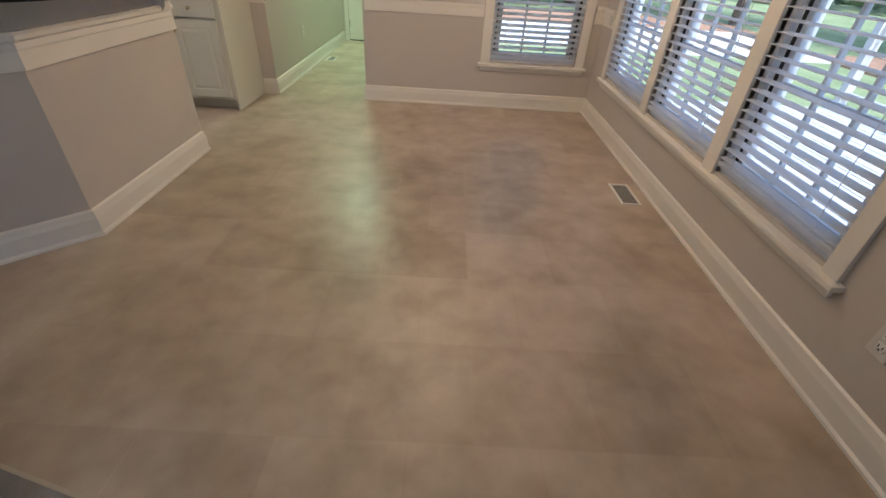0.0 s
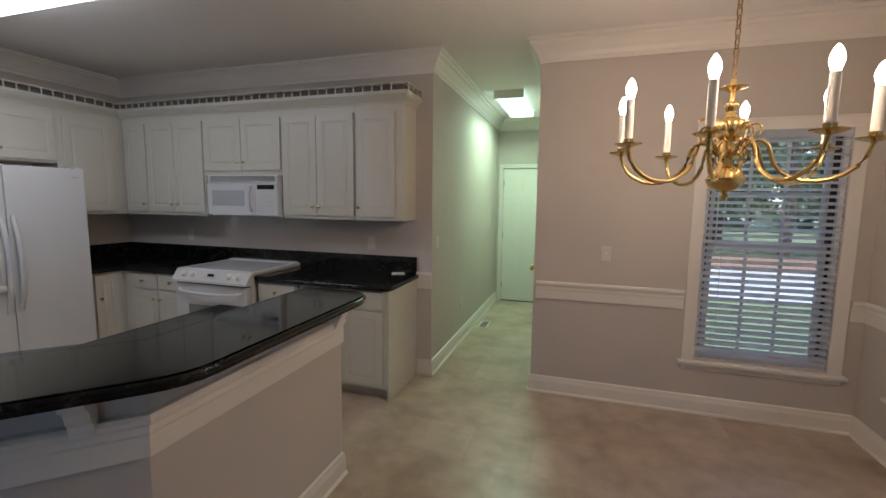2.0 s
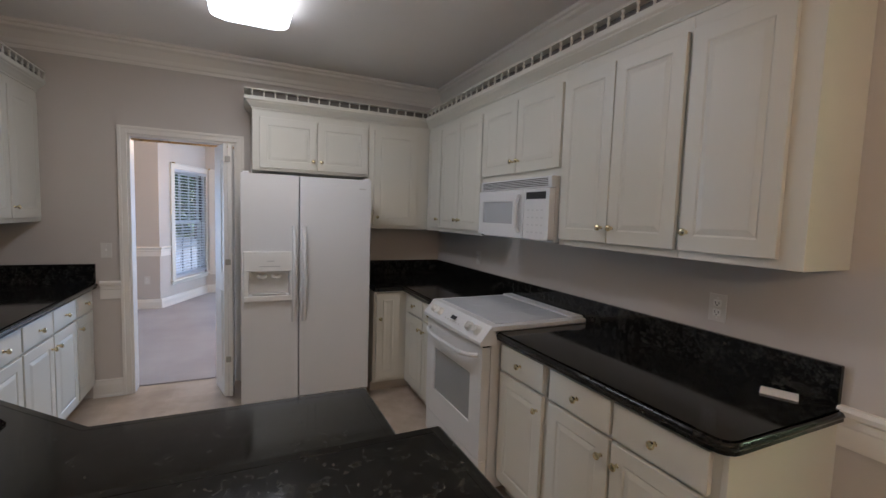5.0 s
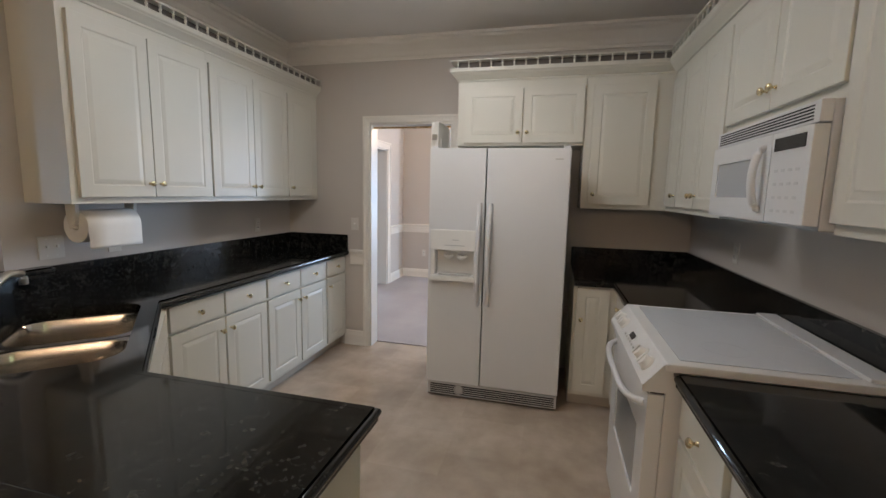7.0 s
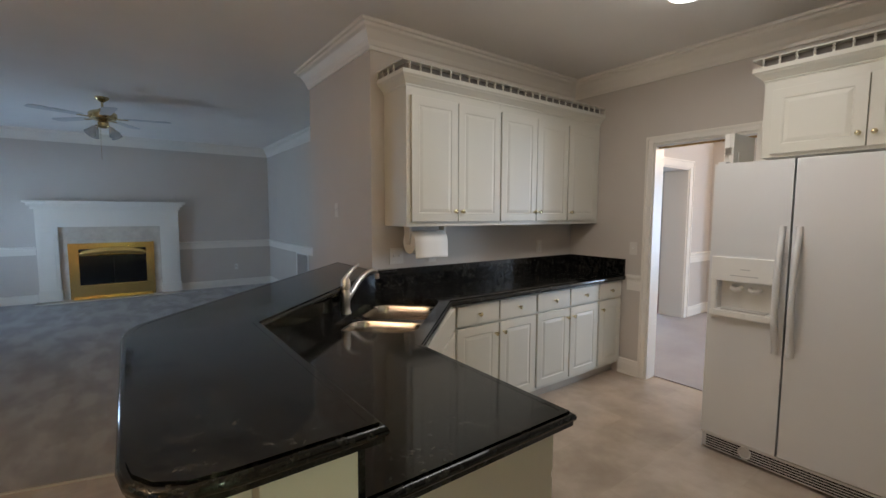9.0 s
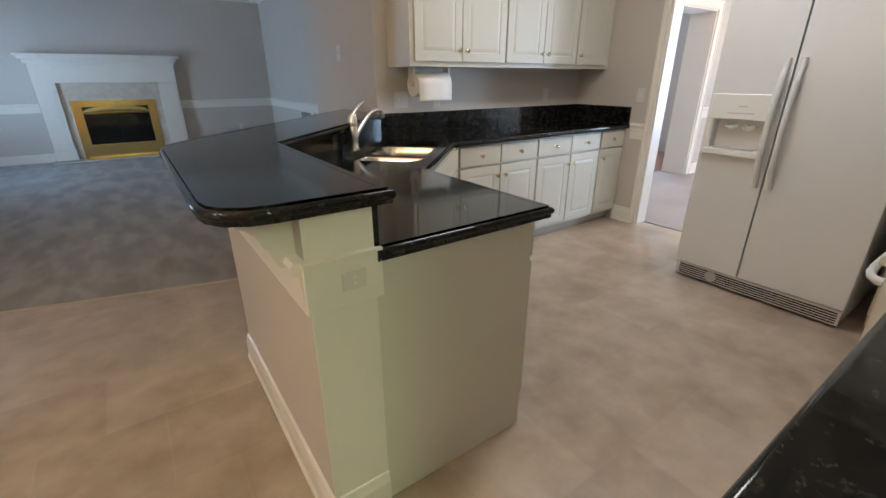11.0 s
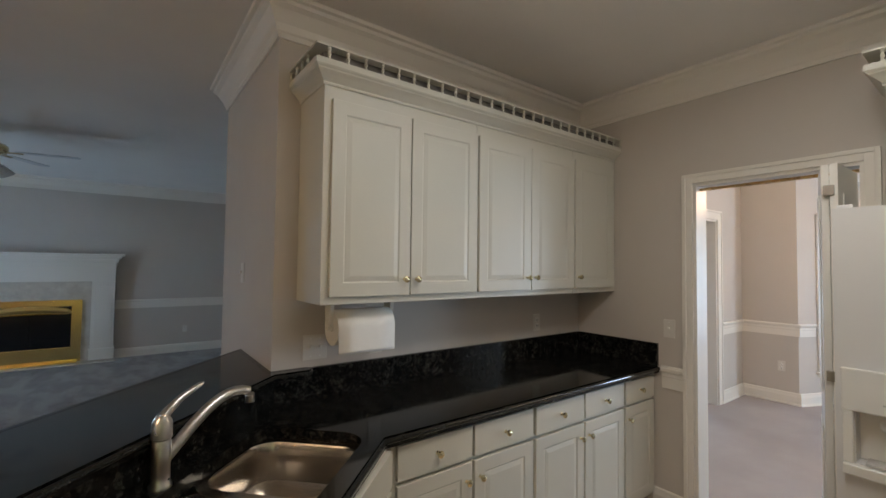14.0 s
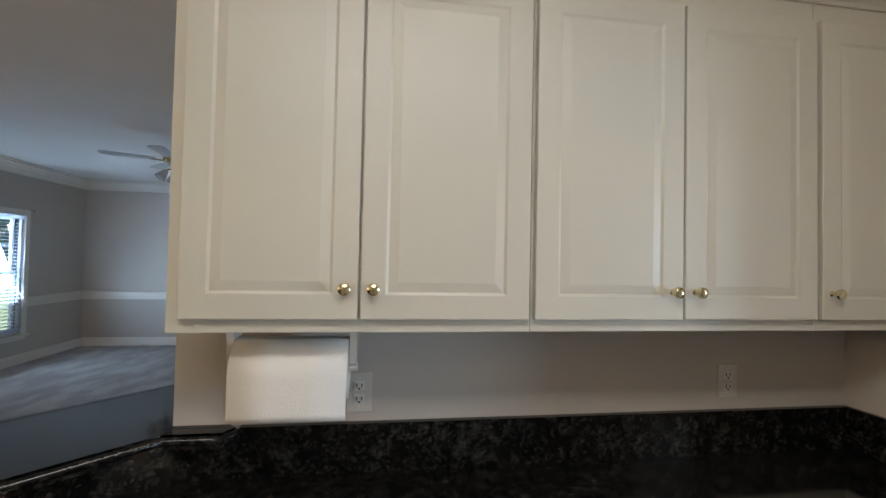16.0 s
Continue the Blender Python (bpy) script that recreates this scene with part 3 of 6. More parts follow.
run("chair_rail_pony", [END_OUT, KNEE_OUT, (PX0, PY1 + 0.005)], [(-o, u) for o, u in RAIL_PROF], 0.775, RL, "chair rail")
run("chair_rail_living", [(BLK_X, BLK_Y), (LR_W, BLK_Y), (LR_W, LR_S), (-2.24, LR_S)], RAIL_PROF, 0.785, RL, "chair rail")
run("chair_rail_living_east", [(-0.28, LR_S), (E, LR_S), (E, -4.53)], RAIL_PROF, 0.785, RL, "chair rail")
run("chair_rail_dining", [(-8.68, 1.54), (-8.48, 1.45), (-8.48, 0.89), (-7.85, 0.89)][::-1], [(-o, u) for o, u in RAIL_PROF], 0.785, RL, "chair rail")
run("crown_kitchen", [(HX1, HY1), (HX0, HY1), (HX0, NK), (W, NK), (W, S), (BLK_X, S), (BLK_X, BLK_Y), (LR_W, BLK_Y), (LR_W, LR_S), (E, LR_S), (E, N), (HX1, N), (HX1, HY1)], CROWN_PROF, H - 0.170, CL, "crown moulding")
run("crown_dining", [(W - T, 0.89), (W - T, 5.4), (-9.66, 5.4), (-9.66, 1.965), (-8.48, 1.45), (-8.48, 0.89), (W - T, 0.89)], CROWN_PROF, H - 0.170, CL, "crown moulding")


def casing(name, axis, at, out, a0, a1, z0, z1, w, label, sill=False):
    """Flat casing with a raised back band round an opening; out: the way it stands proud of the wall."""
    bm = bmesh.new()
    rows = [(a0 - w, a0, z0, z1 + w), (a1, a1 + w, z0, z1 + w), (a0, a1, z1, z1 + w)]
    band = [(a0 - w - 0.003, a0 - w + 0.018, z0 + 0.001, z1 + w + 0.003), (a1 + w - 0.018, a1 + w + 0.003, z0 + 0.001, z1 + w + 0.003), (a0 - w + 0.018, a1 + w - 0.018, z1 + w - 0.018, z1 + w + 0.003)]
    for group, d in ((rows, 0.016), (band, 0.024)):
        for u, v, p, q in group:
            if axis == "y":
                box(bm, u, v, at, at + out * d, p, q, 0.002)
            else:
                box(bm, at, at + out * d, u, v, p, q, 0.002)
    return setting(name, bm, TRIM, label, "door casing")


casing("door_casing_west", "x", W, 1, W_DOOR[0], W_DOOR[1], 0.0, W_DOOR[2], 0.055, "cream wooden casing round the doorway")
casing("door_casing_west_far", "x", W - T, -1, W_DOOR[0], W_DOOR[1], 0.0, W_DOOR[2], 0.055, "cream wooden casing round the doorway")
setting("door_jamb_west", boxes((W - T, W, W_DOOR[0], W_DOOR[0] + 0.018, 0, W_DOOR[2]), (W - T, W, W_DOOR[1] - 0.018, W_DOOR[1], 0, W_DOOR[2]), (W - T, W, W_DOOR[0] + 0.018, W_DOOR[1] - 0.018, W_DOOR[2] - 0.018, W_DOOR[2])), TRIM, "cream wooden door jamb lining the doorway", "door jamb")
casing("door_casing_hall", "y", HY1, -1, -1.525, -0.775, 0.0, 2.05, 0.055, "painted casing of the hallway door")
casing("opening_casing_dining", "y", 0.89, 1, -7.75, -6.4, 0.01, 2.1, 0.10, "white casing of the opening to the foyer")
setting("opening_jamb_dining", boxes((-7.75, -7.73, 0.56, 0.89, 0, 2.1), (-6.42, -6.4, 0.56, 0.89, 0, 2.1), (-7.73, -6.42, 0.56, 0.89, 2.08, 2.1)), TRIM, "white lining of the opening to the foyer", "door jamb")


def six_panel_door(name, label, place, yaw, w, h, knob_side):
    """A six-panel door, its face towards -y from its lower left corner."""
    d = thing(name, place, label, "door", "", "structure")
    m = pose(*place, 0, 0, yaw)
    bm = box(bmesh.new(), 0, w, 0, 0.035, 0.012, h, 0.002)
    bmesh.ops.transform(bm, matrix=m, verts=bm.verts)
    part("door_slab", bm, DOORPAINT, d)
    pw = (w - 0.33) / 2
    for x0 in (0.11, 0.22 + pw):
        for z0, z1 in ((0.22, 0.82), (0.98, 1.60), (1.70, 1.92)):
            bm = bmesh.new()
            box(bm, x0, x0 + pw, -0.010, 0.001, z0, z1, 0.005)
            box(bm, x0 + 0.03, x0 + pw - 0.03, -0.020, -0.009, z0 + 0.035, z1 - 0.035, 0.007)
            bmesh.ops.transform(bm, matrix=m, verts=bm.verts)
            part("panel", bm, DOORPAINT, d)
    kx = w - 0.07 if knob_side > 0 else 0.07
    for z, r in ((0.95, 0.028), (1.12, 0.022)):
        bm = lathe(bmesh.new(), [(0, 0), (r, 0), (r, 0.006), (0.011, 0.010), (0.011, 0.03), (r, 0.038), (r * 0.95, 0.055), (0, 0.062)] if z < 1 else [(0, 0), (r, 0), (r, 0.012), (0.012, 0.016), (0, 0.017)], 0, 0, 16)
        bmesh.ops.transform(bm, matrix=m @ pose(kx, 0, z, 90, 0, 0), verts=bm.verts)
        part("door_knob" if z < 1 else "deadbolt", bm, BRASS, d, "polished brass", True)
    hx = 0.004 if knob_side > 0 else w - 0.004
    for z in (0.25, 1.03, 1.82):
        bm = rod(bmesh.new(), (hx, -0.006, z - 0.045), (hx, -0.006, z + 0.045), 0.007, 10)
        bmesh.ops.transform(bm, matrix=m, verts=bm.verts)
        part("hinge", bm, HINGE, d)
    return d


six_panel_door("door_hall", "white six-panel door closed at the hallway's end", (-1.523, HY1 + 0.02, 0.0), 0, 0.746, 2.045, 1)
six_panel_door("door_hall_side", "white six-panel door closed in the hallway's wall", (HX1 - 0.02, 5.64, 0.0), -90, 0.80, 2.04, 1)
casing("door_casing_hall_side", "x", HX1, -1, 4.84, 5.64, 0.0, 2.045, 0.055, "painted casing of the hallway's side door")

# near-black strip added to paint the shade in the gap under the door
setting("door_gap_shade", boxes((-1.523, -0.777, HY1 + 0.012, HY1 + 0.06, 0.0004, 0.0115)), DARK, "dark strip standing in for shade under the hallway door", "threshold")

# ---- windows ----


def muntin_window(name, label, m, w, z0, z1, slats=True, tilt=5.0, cols=3):
    """A double-hung window with grilles in an opening of width w; drawn with the room towards -y and its sill's left end at the origin, then moved by m."""
    win = thing(name, m.translation, label, "window", "", "structure")

    def put(nm, bm, mat, parent=win, lab="", smooth=False):
        bmesh.ops.transform(bm, matrix=m, verts=bm.verts)
        return part(nm, bm, mat, parent, lab, smooth)
    h = z1 - z0
    zm = z0 + h * 0.51
    bm = boxes((0, 0.028, 0.02, T, z0, z1), (w - 0.028, w, 0.02, T, z0, z1), (0.028, w - 0.028, 0.02, T, z1 - 0.028, z1), (0.028, w - 0.028, 0.02, T, z0, z0 + 0.03))
    put("window_frame", bm, SASH)
    put("jamb_liner", boxes((0.028, 0.045, 0.050, 0.10, z0 + 0.03, z1 - 0.03), (w - 0.045, w - 0.028, 0.050, 0.10, z0 + 0.03, z1 - 0.03)), BRONZE, win, "dark jamb track")
    for nm, y0, p, q in (("lower_sash", 0.055, z0 + 0.03, zm + 0.02), ("upper_sash", 0.090, zm - 0.02, z1 - 0.028)):
        a, b2 = 0.047, w - 0.047
        bm = boxes((a, a + 0.035, y0, y0 + 0.03, p, q), (b2 - 0.035, b2, y0, y0 + 0.03, p, q), (a + 0.035, b2 - 0.035, y0, y0 + 0.03, p, p + 0.045), (a + 0.035, b2 - 0.035, y0, y0 + 0.03, q - 0.04, q), bevel=0.003)
        s = put(nm, bm, SASH)
        gx0, gx1, gz0, gz1 = a + 0.035, b2 - 0.035, p + 0.045, q - 0.04
        for i in range(1, cols):
            x = gx0 + (gx1 - gx0) * i / cols
            put("muntin", boxes((x - 0.008, x + 0.008, y0 + 0.004, y0 + 0.026, gz0, gz1)), SASH, s)
        zc = (gz0 + gz1) / 2
        put("muntin", boxes((gx0, gx1, y0 + 0.006, y0 + 0.024, zc - 0.008, zc + 0.008)), SASH, s)
        g = put("pane", boxes((gx0 - 0.004, gx1 + 0.004, y0 + 0.013, y0 + 0.017, gz0 - 0.004, gz1 + 0.004)), GLASS, s)
        g.visible_shadow = False
    if slats:
        bl = thing("window_blind", m.translation, "white horizontal slatted blind lowered over the window", "blind", "white window blinds")

        def hang(nm, bm, mat, lab=""):
            bmesh.ops.transform(bm, matrix=m, verts=bm.verts)
            return part(nm, bm, mat, bl, lab)
        hang("headrail", boxes((0.004, w - 0.004, -0.018, 0.035, z1 - 0.052, z1 - 0.002), bevel=0.004), SLAT)
        hang("bottom_rail", boxes((0.008, w - 0.008, -0.010, 0.034, z0 + 0.032, z0 + 0.056), bevel=0.004), SLAT)
        n = int((h - 0.13) / 0.0445)
        proto = bmesh.new()
        bmesh.ops.transform(box(proto, 0.006, w - 0.006, -0.0245, 0.0245, -0.0014, 0.0014), matrix=pose(0, 0, 0, tilt, 0, 0), verts=proto.verts)
        bmesh.ops.transform(proto, matrix=m.to_3x3().to_4x4(), verts=proto.verts)
        me = bpy.data.meshes.new("slat")
        proto.to_mesh(me)
        proto.free()
        me.materials.append(SLAT)
        for i in range(n):
            sl = new("slat", me)
            sl.parent = bl
            sl.location = m.to_3x3() @ Vector((0, 0.010, z0 + 0.078 + i * (h - 0.15) / (n - 1)))
        for x in (0.12, w - 0.12):
            hang("ladder_cord", boxes((x - 0.0015, x + 0.0015, -0.0165, -0.0150, z0 + 0.05, z1 - 0.05)), SLAT)
        hang("wand", rod(bmesh.new(), (0.07, -0.028, z1 - 0.06), (0.075, -0.030, z1 - 0.85), 0.004, 8), SLAT)
    return win


def window_trim(name, m, a0, a1, z0, z1, ws, mulls=(), label="cream wooden window casing with stool and apron"):
    """Casing, stool and apron round a bank of windows, drawn with the room towards -y."""
    tr = thing(name, m.translation, label, "window casing", "", "structure")

    def put(nm, bm, mat=TRIM):
        bmesh.ops.transform(bm, matrix=m, verts=bm.verts)
        return part(nm, bm, mat, tr)
    put("side_casing", boxes((a0 - ws, a0, -0.018, 0, z0 - 0.02, z1), bevel=0.003))
    put("side_casing", boxes((a1, a1 + ws, -0.018, 0, z0 - 0.02, z1), bevel=0.003))
    put("head_casing", boxes((a0 - ws, a1 + ws, -0.020, 0, z1, z1 + ws), (a0 - ws - 0.006, a1 + ws + 0.006, -0.028, 0, z1 + ws - 0.016, z1 + ws), bevel=0.003))
    for u, v in mulls:
        put("mullion_casing", boxes((u, v, -0.018, 0.02, z0 - 0.02, z1), bevel=0.003))
    put("stool", boxes((a0 - ws - 0.025, a1 + ws + 0.025, -0.048, 0.02, z0 - 0.042, z0 - 0.018), bevel=0.004))
    put("apron", boxes((a0 - ws, a1 + ws, -0.016, 0, z0 - 0.085, z0 - 0.042), bevel=0.003))
    for x in (a0 - ws + 0.01, a1 + ws - 0.01):
        bm = lathe(bmesh.new(), [(0, 0), (0.012, 0), (0.007, 0.006), (0.007, 0.030), (0.014, 0.036), (0.014, 0.046), (0, 0.050)], 0, 0, 12)
        bmesh.ops.transform(bm, matrix=pose(x, -0.024, z1 + ws - 0.006, 90, 0, 0), verts=bm.verts)
        put("rod_bracket", bm, BRASS_DARK)
    return tr


mN = pose(N_WIN[0], N, 0)
muntin_window("window_north", "white double-hung window with grilles behind a blind", mN, N_WIN[1] - N_WIN[0], WIN_Z0, WIN_Z1, True, 22.0)
window_trim("window_trim_north", pose(0, N, 0), N_WIN[0], N_WIN[1], WIN_Z0, WIN_Z1, 0.082)
for i, (a, c) in enumerate(E_WINS):
    muntin_window("window_east_%d" % (i + 1), "white double-hung window with grilles behind a blind", pose(E, c, 0, 0, 0, -90), c - a, WIN_Z0, WIN_Z1)
window_trim("window_trim_east", pose(E, 0, 0, 0, 0, -90), -4.0, -1.30, WIN_Z0, WIN_Z1, 0.075, [(-3.13, -3.03), (-2.19, -2.09)])
for i, (a, c) in enumerate(LR_WINS):
    muntin_window("window_living_%d" % (i + 1), "white double-hung living room window with a blind", pose(E, c, 0, 0, 0, -90), c - a, WIN_Z0, WIN_Z1)
    window_trim("window_trim_living", pose(E, 0, 0, 0, 0, -90), -c, -a, WIN_Z0, WIN_Z1, 0.075)
# dining bay windows
muntin_window("window_bay_front", "wide white bay window with a blind", pose(-9.66, 2.10, 0, 0, 0, 90), 1.80, 0.42, 2.1, True, 22.0, 5)
window_trim("window_trim_bay", pose(-9.66, 0, 0, 0, 0, 90), 2.10, 3.9, 0.42, 2.1, 0.09)
bay_u = Vector((-9.64 + 8.80, 1.955 - 1.589, 0)).normalized()
bay_yaw = math.degrees(math.atan2(-bay_u.y, -bay_u.x))
muntin_window("window_bay_side", "white bay window with a blind", pose(-8.80, 1.589, 0, 0, 0, bay_yaw + 180), 0.91, 0.40, 2.1, True, 22.0)
window_trim("window_trim_bay_side", pose(-8.80, 1.589, 0, 0, 0, bay_yaw + 180), 0.0, 0.91, 0.40, 2.1, 0.09)

# ---- kitchen cabinets ----
CTR, BAR = 0.915, 1.065       # counter and bar heights


def north_plane(y):
    return lambda u, out: (u, y - out)


def west_plane(x):
    return lambda u, out: (x + out, u)


def south_plane(y):
    return lambda u, out: (-u, y + out)


def base_unit(place, label, carcass, plane, yaw, columns, toe, drawers=True, knob_z=0.63):
    """A base cabinet: carcass box, toe kick, and columns (a, c, knob side) each with a drawer over a door."""
    c = thing("base_cabinet", place, label, "cabinet", "cream kitchen base cabinets")
    part("carcass", carcass, CAB, c)
    part("toe_kick", toe, TOE, c, "tan recessed toe kick")
    for a, b2, side in columns:
        if drawers:
            front(c, "drawer_front", a, b2, 0.722, 0.858, plane, yaw, [((b2 - a) / 2, 0.79)])
        top = 0.705 if drawers else 0.858
        kx = 0.032 if side < 0 else -0.032
        front(c, "door", a, b2, 0.118, top, plane, yaw, [(kx, knob_z)])
    return c


BASE_L = "cream raised-panel base cabinet with brass knobs"
NF = 3.835                    # north base face
# right of the range
base_unit((-2.73, 4.1, 0), BASE_L + "", boxes((-2.935, -2.530, NF, NK - 0.002, 0.09, 0.708), (-2.935, -2.556, NF, NK - 0.002, 0.708, 0.872), (-2.556, -2.530, NF + 0.30, NK - 0.002, 0.708, 0.872)), north_plane(NF), 0, [(-2.915, -2.562, 1)], boxes((-2.935, -2.530, NF + 0.06, NK - 0.01, 0, 0.09)))
base_unit((-2.15, 4.1, 0), "cream base cabinet with brass knobs and plain end", boxes((-2.529, -1.765, NF, NK - 0.002, 0.09, 0.872), (-1.764, -1.745, NF - 0.002, NK - 0.002, 0.0, 0.872), bevel=0.002), north_plane(NF), 0, [(-2.515, -2.165, 1), (-2.150, -1.79, -1)], boxes((-2.529, -1.766, NF + 0.06, NK - 0.01, 0, 0.09)))
# left of the range
base_unit((-4.0, 4.1, 0), BASE_L + " in the corner run", boxes((-4.45, -3.72, NF, NK - 0.002, 0.09, 0.872), bevel=0.002), north_plane(NF), 0, [(-4.355, -4.03, 1), (-4.015, -3.71, -1)], boxes((-4.45, -3.72, NF + 0.06, NK - 0.01, 0, 0.09)))
WF = -4.47
c = base_unit((-4.7, 4.0, 0), "cream corner base cabinet beside the refrigerator", boxes((W + 0.002, WF, 3.555, NK - 0.003, 0.09, 0.872), bevel=0.002), west_plane(WF), 90, [(3.575, 3.785, -1)], boxes((W + 0.002, WF - 0.06, 3.555, NK - 0.01, 0, 0.09)), False, 0.642)
# along the south wall
SF = 1.495
for a, cols, lab in ((3.17, ((3.19, 3.565, 1), (3.58, 3.955, -1)), ", two columns"), (3.968, ((3.978, 4.365, 1), (4.38, 4.76, -1)), ", two columns"), (4.773, ((4.783, 5.115, -1),), "")):
    z = cols[-1][1] + 0.012
    base_unit((-(a + z) / 2, 1.2, 0), BASE_L + lab, boxes((-a, -z, S + 0.002, SF, 0.09, 0.872), bevel=0.002), south_plane(SF), 180, cols, boxes((-a, -z, S + 0.01, SF - 0.06, 0, 0.09)))
# diagonal sink base and the peninsula
pen_w = -2.42
d0 = Vector((pen_w, 2.205))
d1 = Vector((-3.165, SF))
du = (d1 - d0).normalized()
dn = Vector((du.y, -du.x))    # towards the room
dlen = (d1 - d0).length
sink_c = thing("sink_base_cabinet", (-2.6, 1.7, 0), "cream diagonal sink base cabinet with a single knob", "cabinet", "cream kitchen base cabinets")
bm = prism(bmesh.new(), [(pen_w, 2.20), (-3.16, SF), (-3.16, S + 0.01), (-2.91, S + 0.01), (KNEE_IN[0] - 0.022, KNEE_IN[1] + 0.02), (KNEE_IN[0] - 0.022, 2.20)], 0.09, 0.70)
part("carcass", bm, CAB, sink_c)
sink_plane = lambda u, out: tuple(d0 + du * u + dn * out)
syaw = math.degrees(math.atan2(du.y, du.x))
bm = bmesh.new()
p, q = d0 + dn * 0.001, d1 + dn * 0.001
r, s = d1 - dn * 0.02, d0 - dn * 0.02
prism(bm, [tuple(p), tuple(q), tuple(r), tuple(s)], 0.70, 0.872)
part("top_rail", bm, CAB, sink_c)
front(sink_c, "false_front", 0.03, dlen - 0.03, 0.722, 0.858, sink_plane, syaw)
front(sink_c, "door", 0.03, dlen / 2 - 0.005, 0.118, 0.705, sink_plane, syaw, [(-0.032, 0.63)])
front(sink_c, "door", dlen / 2 + 0.005, dlen - 0.03, 0.118, 0.705, sink_plane, syaw, [(0.032, 0.63)])
part("toe_kick", prism(bmesh.new(), [tuple(d0 - dn * 0.06), tuple(d1 - dn * 0.06), (-3.1, 1.2), (-2.2, 1.95)], 0, 0.09), TOE, sink_c)
pen = thing("peninsula_cabinet", (-2.05, 2.55, 0), "cream peninsula base cabinet with a plain end panel", "cabinet", "cream kitchen base cabinets")
part("carcass", boxes((pen_w, PX1 - 0.004, 2.215, 2.925, 0.09, 0.872), bevel=0.002), CAB, pen)
part("end_panel", boxes((pen_w + 0.02, PX1 - 0.002, 2.926, 2.943, 0.0, 0.872), bevel=0.002), CAB, pen)
part("toe_kick", boxes((pen_w + 0.06, PX1 - 0.01, 2.215, 2.925, 0, 0.09)), TOE, pen)
pen_plane = lambda u, out: (pen_w - out, -u)
for a, b2, sd in ((-2.915, -2.58, 1), (-2.565, -2.23, -1)):
    front(pen, "drawer_front", a, b2, 0.722, 0.858, pen_plane, -90, [((b2 - a) / 2, 0.79)])
    front(pen, "door", a, b2, 0.118, 0.705, pen_plane, -90, [(-0.032 if sd > 0 else 0.032, 0.63)])


CORN_PROF = [(0, 0), (0.007, 0), (0.009, 0.008), (0.006, 0.012), (0.012, 0.018), (0.030, 0.036), (0.044, 0.048), (0.046, 0.054), (0.052, 0.058), (0.056, 0.064), (0.056, 0.088), (0, 0.088)]


def upper_trim(parent, path):
    """Cornice and turned spindle gallery along the top of wall cabinets; the path runs with the room on its left."""
    bm = moulding(bmesh.new(), [(x, y, 2.310) for x, y in path], CORN_PROF)
    part("cornice", bm, CAB, parent)
    # added backing board; its dark colour stands in for the gaps' shade
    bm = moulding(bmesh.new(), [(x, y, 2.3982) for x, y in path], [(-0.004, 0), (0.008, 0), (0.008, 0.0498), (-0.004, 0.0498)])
    part("gallery_gap_shade", bm, GAP_SHADE, parent, "dark board added behind the spindles, gap shade in its colour")
    prof = [(-0.004, 0), (0.058, 0), (0.058, 0.009), (-0.004, 0.009)]
    bm = moulding(bmesh.new(), [(x, y, 2.448) for x, y in path], prof)
    part("gallery_rail", bm, CAB, parent)
    proto = lathe(bmesh.new(), [(0.0, 0), (0.0075, 0), (0.0075, 0.006), (0.0045, 0.010), (0.0085, 0.022), (0.0045, 0.035), (0.0075, 0.041), (0.0085, 0.0495), (0, 0.0495)], 0, 0, 6)
    me = bpy.data.meshes.new("gallery_spindle")
    proto.to_mesh(me)
    proto.free()
    me.materials.append(CAB)
    o = origin_of(parent)
    for (x0, y0), (x1, y1) in zip(path, path[1:]):
        a, b2 = Vector((x0, y0, 0)), Vector((x1, y1, 0))
        d = (b2 - a).normalized()
        nn = Vector((-d.y, d.x, 0))
        L = (b2 - a).length
        k = max(2, round(L / 0.082))
        for i in range(k + 1):
            if i == 0 and (x0, y0) != path[0]:
                continue
            ob = new("gallery_spindle", me)
            ob.parent = parent
            ob.location = a + d * (L * i / k) + nn * 0.047 + Vector((0, 0, 2.3982)) - o


UP0, UP1, UPT = 1.382, 1.415, 2.252
UPL = "cream raised-panel wall cabinet with brass knobs"


def upper_unit(place, label, rows, plane, yaw, columns, z0=UP1, z1=UPT):
    c = thing("wall_cabinet", place, label, "cabinet", "cream kitchen wall cabinets")
    part("carcass", boxes(*rows, bevel=0.002), CAB, c)
    for a, b2, side in columns:
        front(c, "door", a, b2, z0, z1, plane, yaw, [((0.03 if side < 0 else -0.03), z0 + 0.072)])
    return c


SU = 1.222                    # south uppers' face
upper_unit((-3.3, 1.05, UP0), UPL + ", towel roll below", [(-2.98, -3.828, S + 0.002, SU, UP0, 2.318)], south_plane(SU), 180, [(3.012, 3.403, 1), (3.409, 3.820, -1)])
cS = upper_unit((-4.2, 1.05, UP0), UPL + ", two doors", [(-3.829, -4.655, S + 0.002, SU, UP0, 2.318)], south_plane(SU), 180, [(3.836, 4.240, 1), (4.246, 4.648, -1)])
upper_unit((-4.8, 1.05, UP0), UPL + ", single door at the corner", [(-4.656, W + 0.002, S + 0.002, SU, UP0, 2.318)], south_plane(SU), 180, [(4.664, 5.085, -1)])
galS = thing("cabinet_gallery", (-3.9, 1.1, 2.285), "cream cornice with a spindle gallery on the wall cabinets", "cornice", "cabinet galleries")
upper_trim(galS, [(W + 0.002, SU), (-2.98, SU), (-2.98, S + 0.002)])

